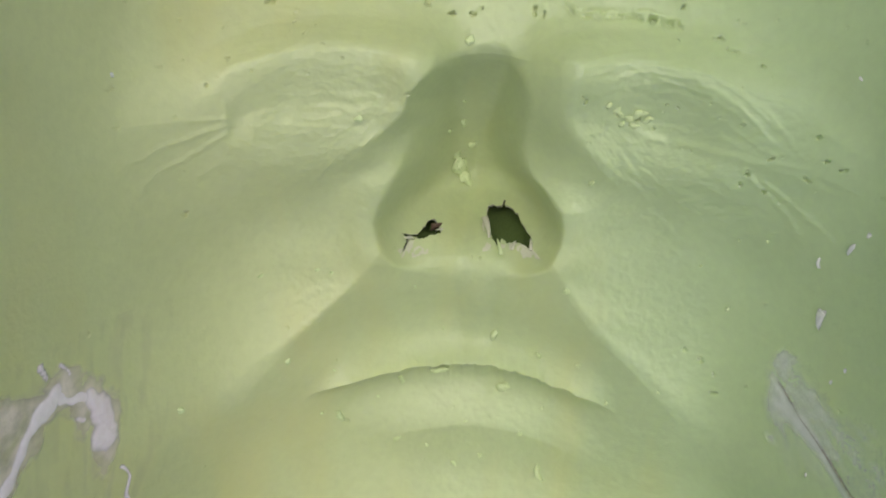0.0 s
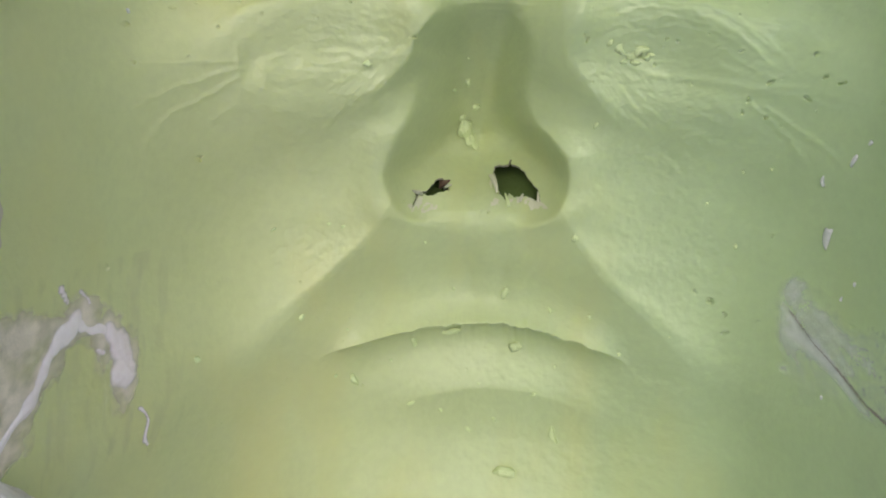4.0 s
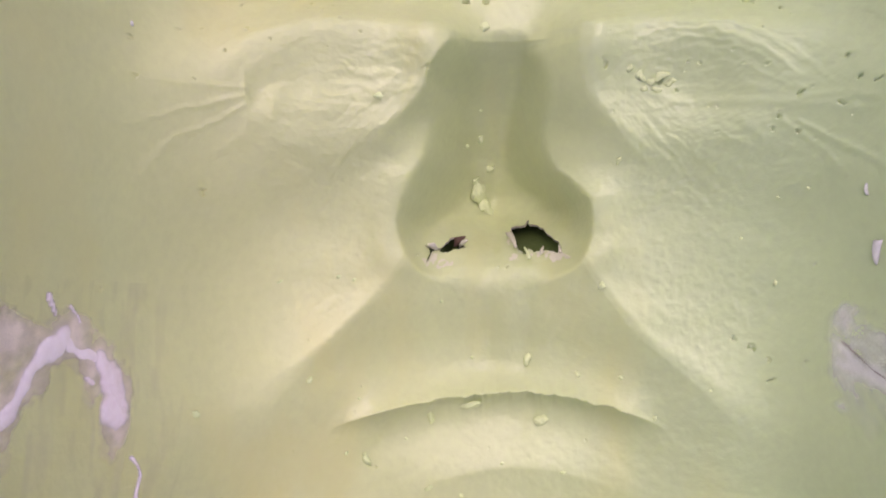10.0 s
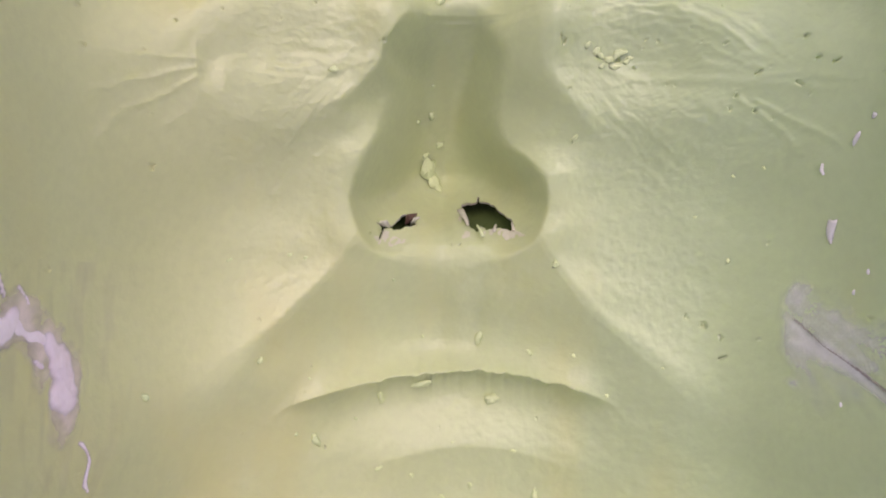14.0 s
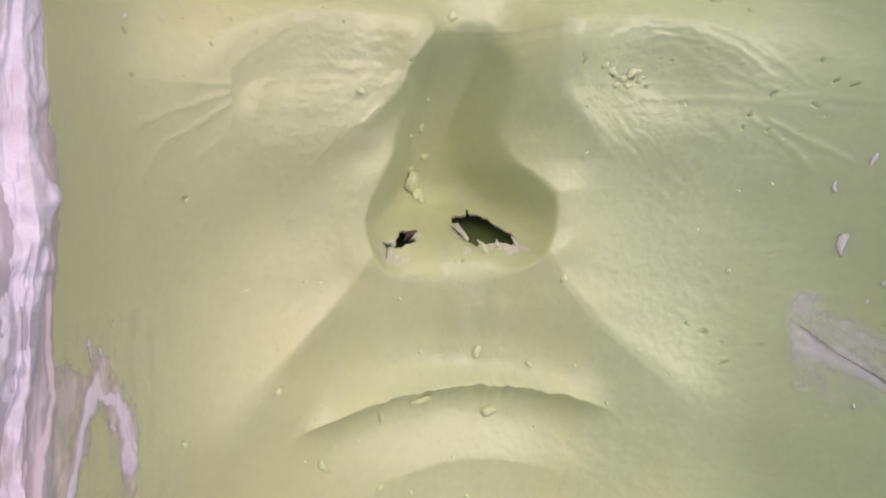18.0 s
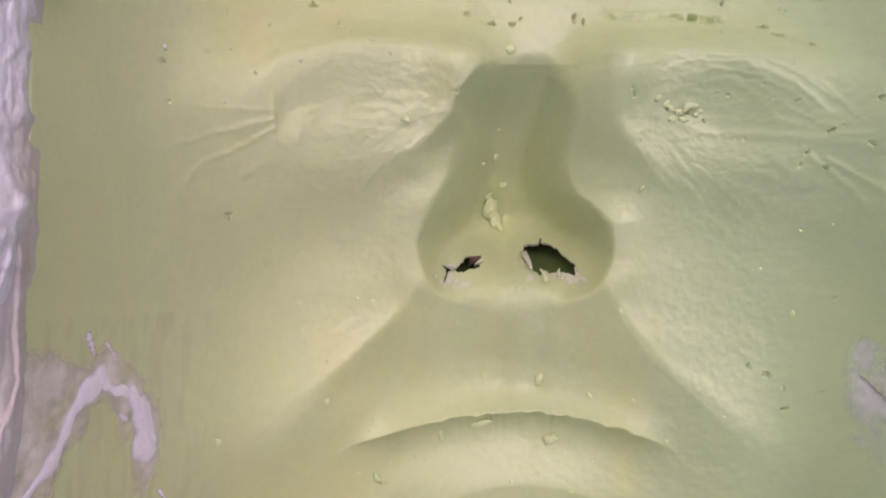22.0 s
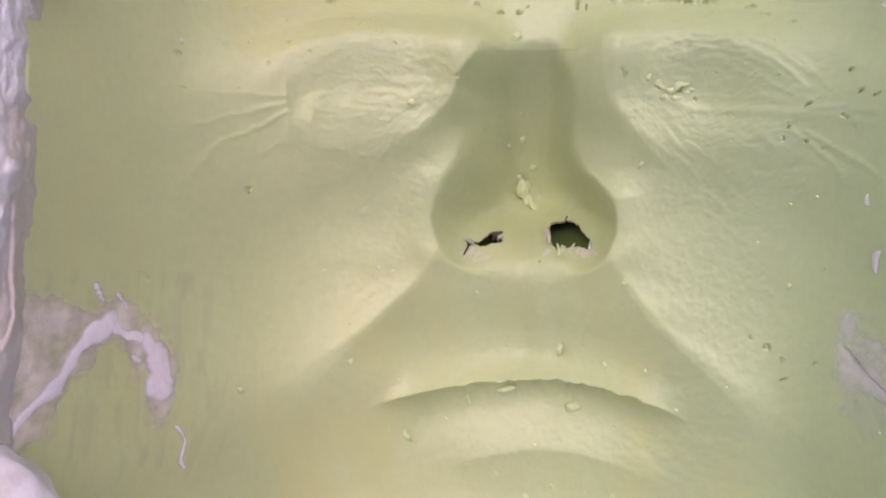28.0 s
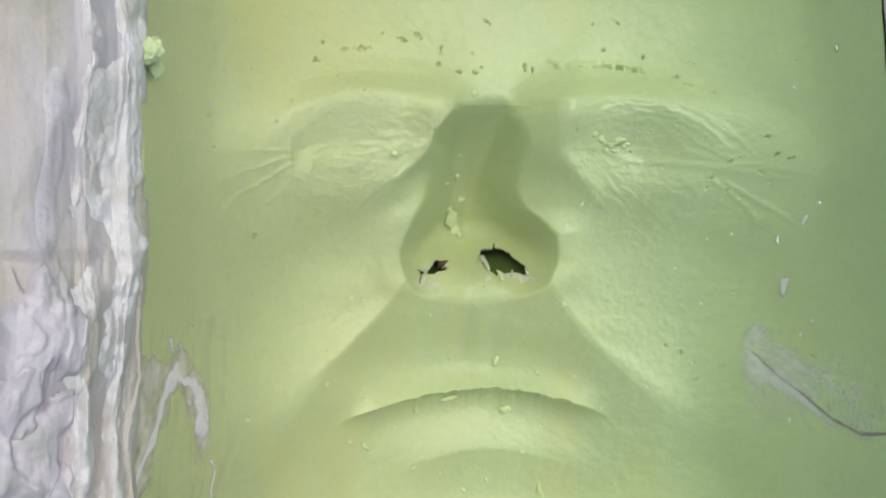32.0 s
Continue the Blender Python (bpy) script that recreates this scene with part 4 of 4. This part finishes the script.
def crumb(name, u, v, long, wide, turn, high, mat, label, category, group, seed):
    """An uneven flake lying on the lining, sizes in mm."""
    rng = random.Random(seed)
    bm = bmesh.new()
    bmesh.ops.create_icosphere(bm, subdivisions=2 if long < 1.2 else 4 if long > 2.4 else 3, radius=1.0)
    off = Vector((rng.random() * 50, rng.random() * 50, rng.random() * 50))
    for k in bm.verts:
        n = 1 + 0.5 * noise.noise(k.co * 1.3 + off) + 0.26 * noise.noise(k.co * 3.1 + off) + 0.16 * noise.noise(k.co * 7 + off)
        k.co = Vector((k.co.x * n * long * 0.5, k.co.y * n * wide * 0.5, (k.co.z * 0.5 * (1 + 0.5 * noise.noise(k.co * 2.2 - off)) + (0.5 if long > 2.5 else 0.22)) * 1.35 * high))
        k.co.x += 0.16 * wide * math.sin(k.co.y * 3 / wide + seed)
    for f in bm.faces:
        f.smooth = True
    me = bpy.data.meshes.new(name)
    bm.to_mesh(me)
    bm.free()
    me.materials.append(mat)
    ob = new(name, me)
    p, n = surface(u, v)
    q = n.to_track_quat("Z", "Y").to_matrix().to_4x4()
    flat = Matrix.Translation(p) @ q
    # keep the flake's long side at its turn in plan
    ahead = q.inverted() @ Vector((math.cos(radians(turn)), math.sin(radians(turn)), 0))
    ob.matrix_world = flat @ Matrix.Rotation(math.atan2(ahead.y, ahead.x), 4, "Z") @ Matrix.Scale(MM, 4)
    return tagged(ob, label, category, group)


PALE = "pale green alginate crumb lying loose on the lining"
BITS = [
    (-7.6, 21, 4.4, 3.6, -62, 1.3), (-6.3, 18.4, 4.2, 2.7, -70, 1.1), (-4.8, 26, 1.8, 1.4, 0, 0.9), (-8, 23.5, 1.7, 1.2, 10, 0.8), (-6.6, 31.2, 2.2, 1.4, -60, 0.8),
    (-9.3, 29.4, 1.1, 0.9, 0, 0.6), (-6.2, 36, 0.7, 0.6, 0, 0.4), (-5.3, 48.1, 2.0, 1.6, 20, 0.9), (2.6, -14.3, 1.5, 2.6, 10, 1.0), (5.1, -27.1, 3.0, 2.0, 15, 1.0),
    (-9.3, -23.3, 3.8, 1.5, 18, 0.9), (-17.5, -26.1, 1.2, 3.0, -12, 0.9), (-30.2, -33.9, 1.3, 2.9, 18, 1.0), (-33.7, -32.5, 0.8, 0.8, 0, 0.5), (-39.1, -17.4, 1.4, 1.0, 20, 0.7),
    (-55.5, -22.1, 1.5, 1.2, -20, 0.8), (-30.8, -21.5, 0.6, 0.5, 0, 0.4), (12.3, -17.4, 0.8, 1.4, 10, 0.6), (20.6, -17.9, 0.9, 0.8, 0, 0.6), (16.4, -0.1, 1.4, 1.1, 40, 0.7),
    (19.3, 22.8, 0.8, 1.7, -8, 0.6), (46.9, -0.2, 0.8, 1.1, 20, 0.6), (0.6, -45.2, 0.9, 1.6, 20, 0.6), (-5.2, -47.8, 1.0, 1.8, 15, 0.7), (-11.3, -42.6, 0.9, 0.9, 0, 0.6),
    (14.8, -47.8, 1.2, 4.2, 12, 0.9), (-18, -40.7, 1.6, 0.8, 25, 0.6), (-2.9, -35.8, 0.7, 0.6, 0, 0.5), (26.9, -25.9, 0.8, 0.8, 0, 0.5), (46.1, 14.6, 0.7, 0.5, 0, 0.4),
    (50, 15.5, 0.6, 0.6, 0, 0.4), (-14.4, -2.6, 0.6, 1.0, -20, 0.4), (3.6, -57.6, 4.6, 2.2, -12, 1.2), (22.8, 36.4, 1.6, 0.9, -60, 0.7), (25.8, 36.6, 2.2, 1.2, 40, 0.8),
    (28, 35.9, 1.2, 0.8, 10, 0.6), (-24.2, 33.4, 1.5, 1.1, 10, 0.6), (-8.7, -14, 0.6, 0.8, 0, 0.3), (-33.3, 2, 0.9, 0.7, 0, 0.4), (-30.6, 1.4, 0.7, 0.7, 0, 0.4),
    (41.1, 8, 0.6, 0.6, 0, 0.4), (36.2, -20.1, 0.5, 0.5, 0, 0.3), (-22.5, -30.5, 0.7, 0.7, 0, 0.4), (9.5, -37.6, 1.1, 0.7, 10, 0.5), (-43.9, 1, 1.2, 0.5, 20, 0.4),
    (22.2, 37.2, 2, 1.3, 40, 0.7), (24.4, 35.8, 1.6, 1.1, -20, 0.7), (26.2, 36.8, 2.2, 1.2, 10, 0.8), (27.5, 35.3, 1.4, 1, 60, 0.6), (25.4, 34.4, 1.8, 0.9, 0, 0.6), (20.6, 38.1, 1.5, 1, 70, 0.6), (23.3, 34.6, 1.2, 0.9, 20, 0.5),
]
for i, (u, v, a, b, turn, h) in enumerate(BITS):
    crumb("alginate_crumb", u, v, a, b, turn, h, CRUMB, PALE, "crumb", "crumbs on the lining", 300 + i)
WHITE = [(58.4, 3.8, 1.9, 4.2, -8, 0.5), (56.6, 14.1, 0.6, 2.2, 12, 0.5), (59.2, 18, 0.9, 2.6, 0, 0.6), (60.3, 21, 0.8, 1.0, 0, 0.4), (61.9, 51.3, 0.5, 1.6, 0, 0.4),
         (57.7, 45.1, 1.0, 0.5, -20, 0.4), (-60.4, 40.2, 0.7, 0.9, 0, 0.4), (61.2, -3, 0.6, 0.9, 0, 0.4), (60.2, -6.2, 0.5, 0.9, 0, 0.4), (58.9, -24.6, 0.5, 1.0, 10, 0.4)]
crumb("alginate_lump", -66.7, 43.0, 5.0, 3.6, 10, 2.6, CRUMB, "pale yellow-green alginate lump stuck at the rim", "lump", "", 350)
crumb("alginate_lump", -66.3, 40.8, 4.0, 2.4, -20, 1.8, CRUMB, "small pale yellow-green alginate lump stuck at the rim", "lump", "", 351)
for i, (u, v, a, b, turn, h) in enumerate(WHITE):
    crumb("plaster_scrap", u, v, a, b, turn, h, SCRAP, "small white plaster scrap stuck to the lining", "scrap", "plaster scraps", 400 + i)

# ---- ground and table ----
ground = mesh_object("ground", [(-60, -60, -0.75), (60, -60, -0.75), (60, 60, -0.75), (-60, 60, -0.75)], [(0, 1, 2, 3)], GRASS)
tagged(ground, "green lawn under the table", "ground", kind="structure")
bm = bmesh.new()
bmesh.ops.create_cube(bm, size=1, matrix=Matrix.Diagonal((1.2, 0.8, 0.04, 1)))
bmesh.ops.translate(bm, vec=(0, 0, -0.02), verts=bm.verts)
bmesh.ops.bevel(bm, geom=bm.edges[:], offset=0.004, segments=2, affect="EDGES")
me = bpy.data.meshes.new("table_top")
bm.to_mesh(me)
me.materials.append(TABLE)
table = new("table_top", me)
tagged(table, "weathered brown wooden table top under the mould", "table", kind="structure")
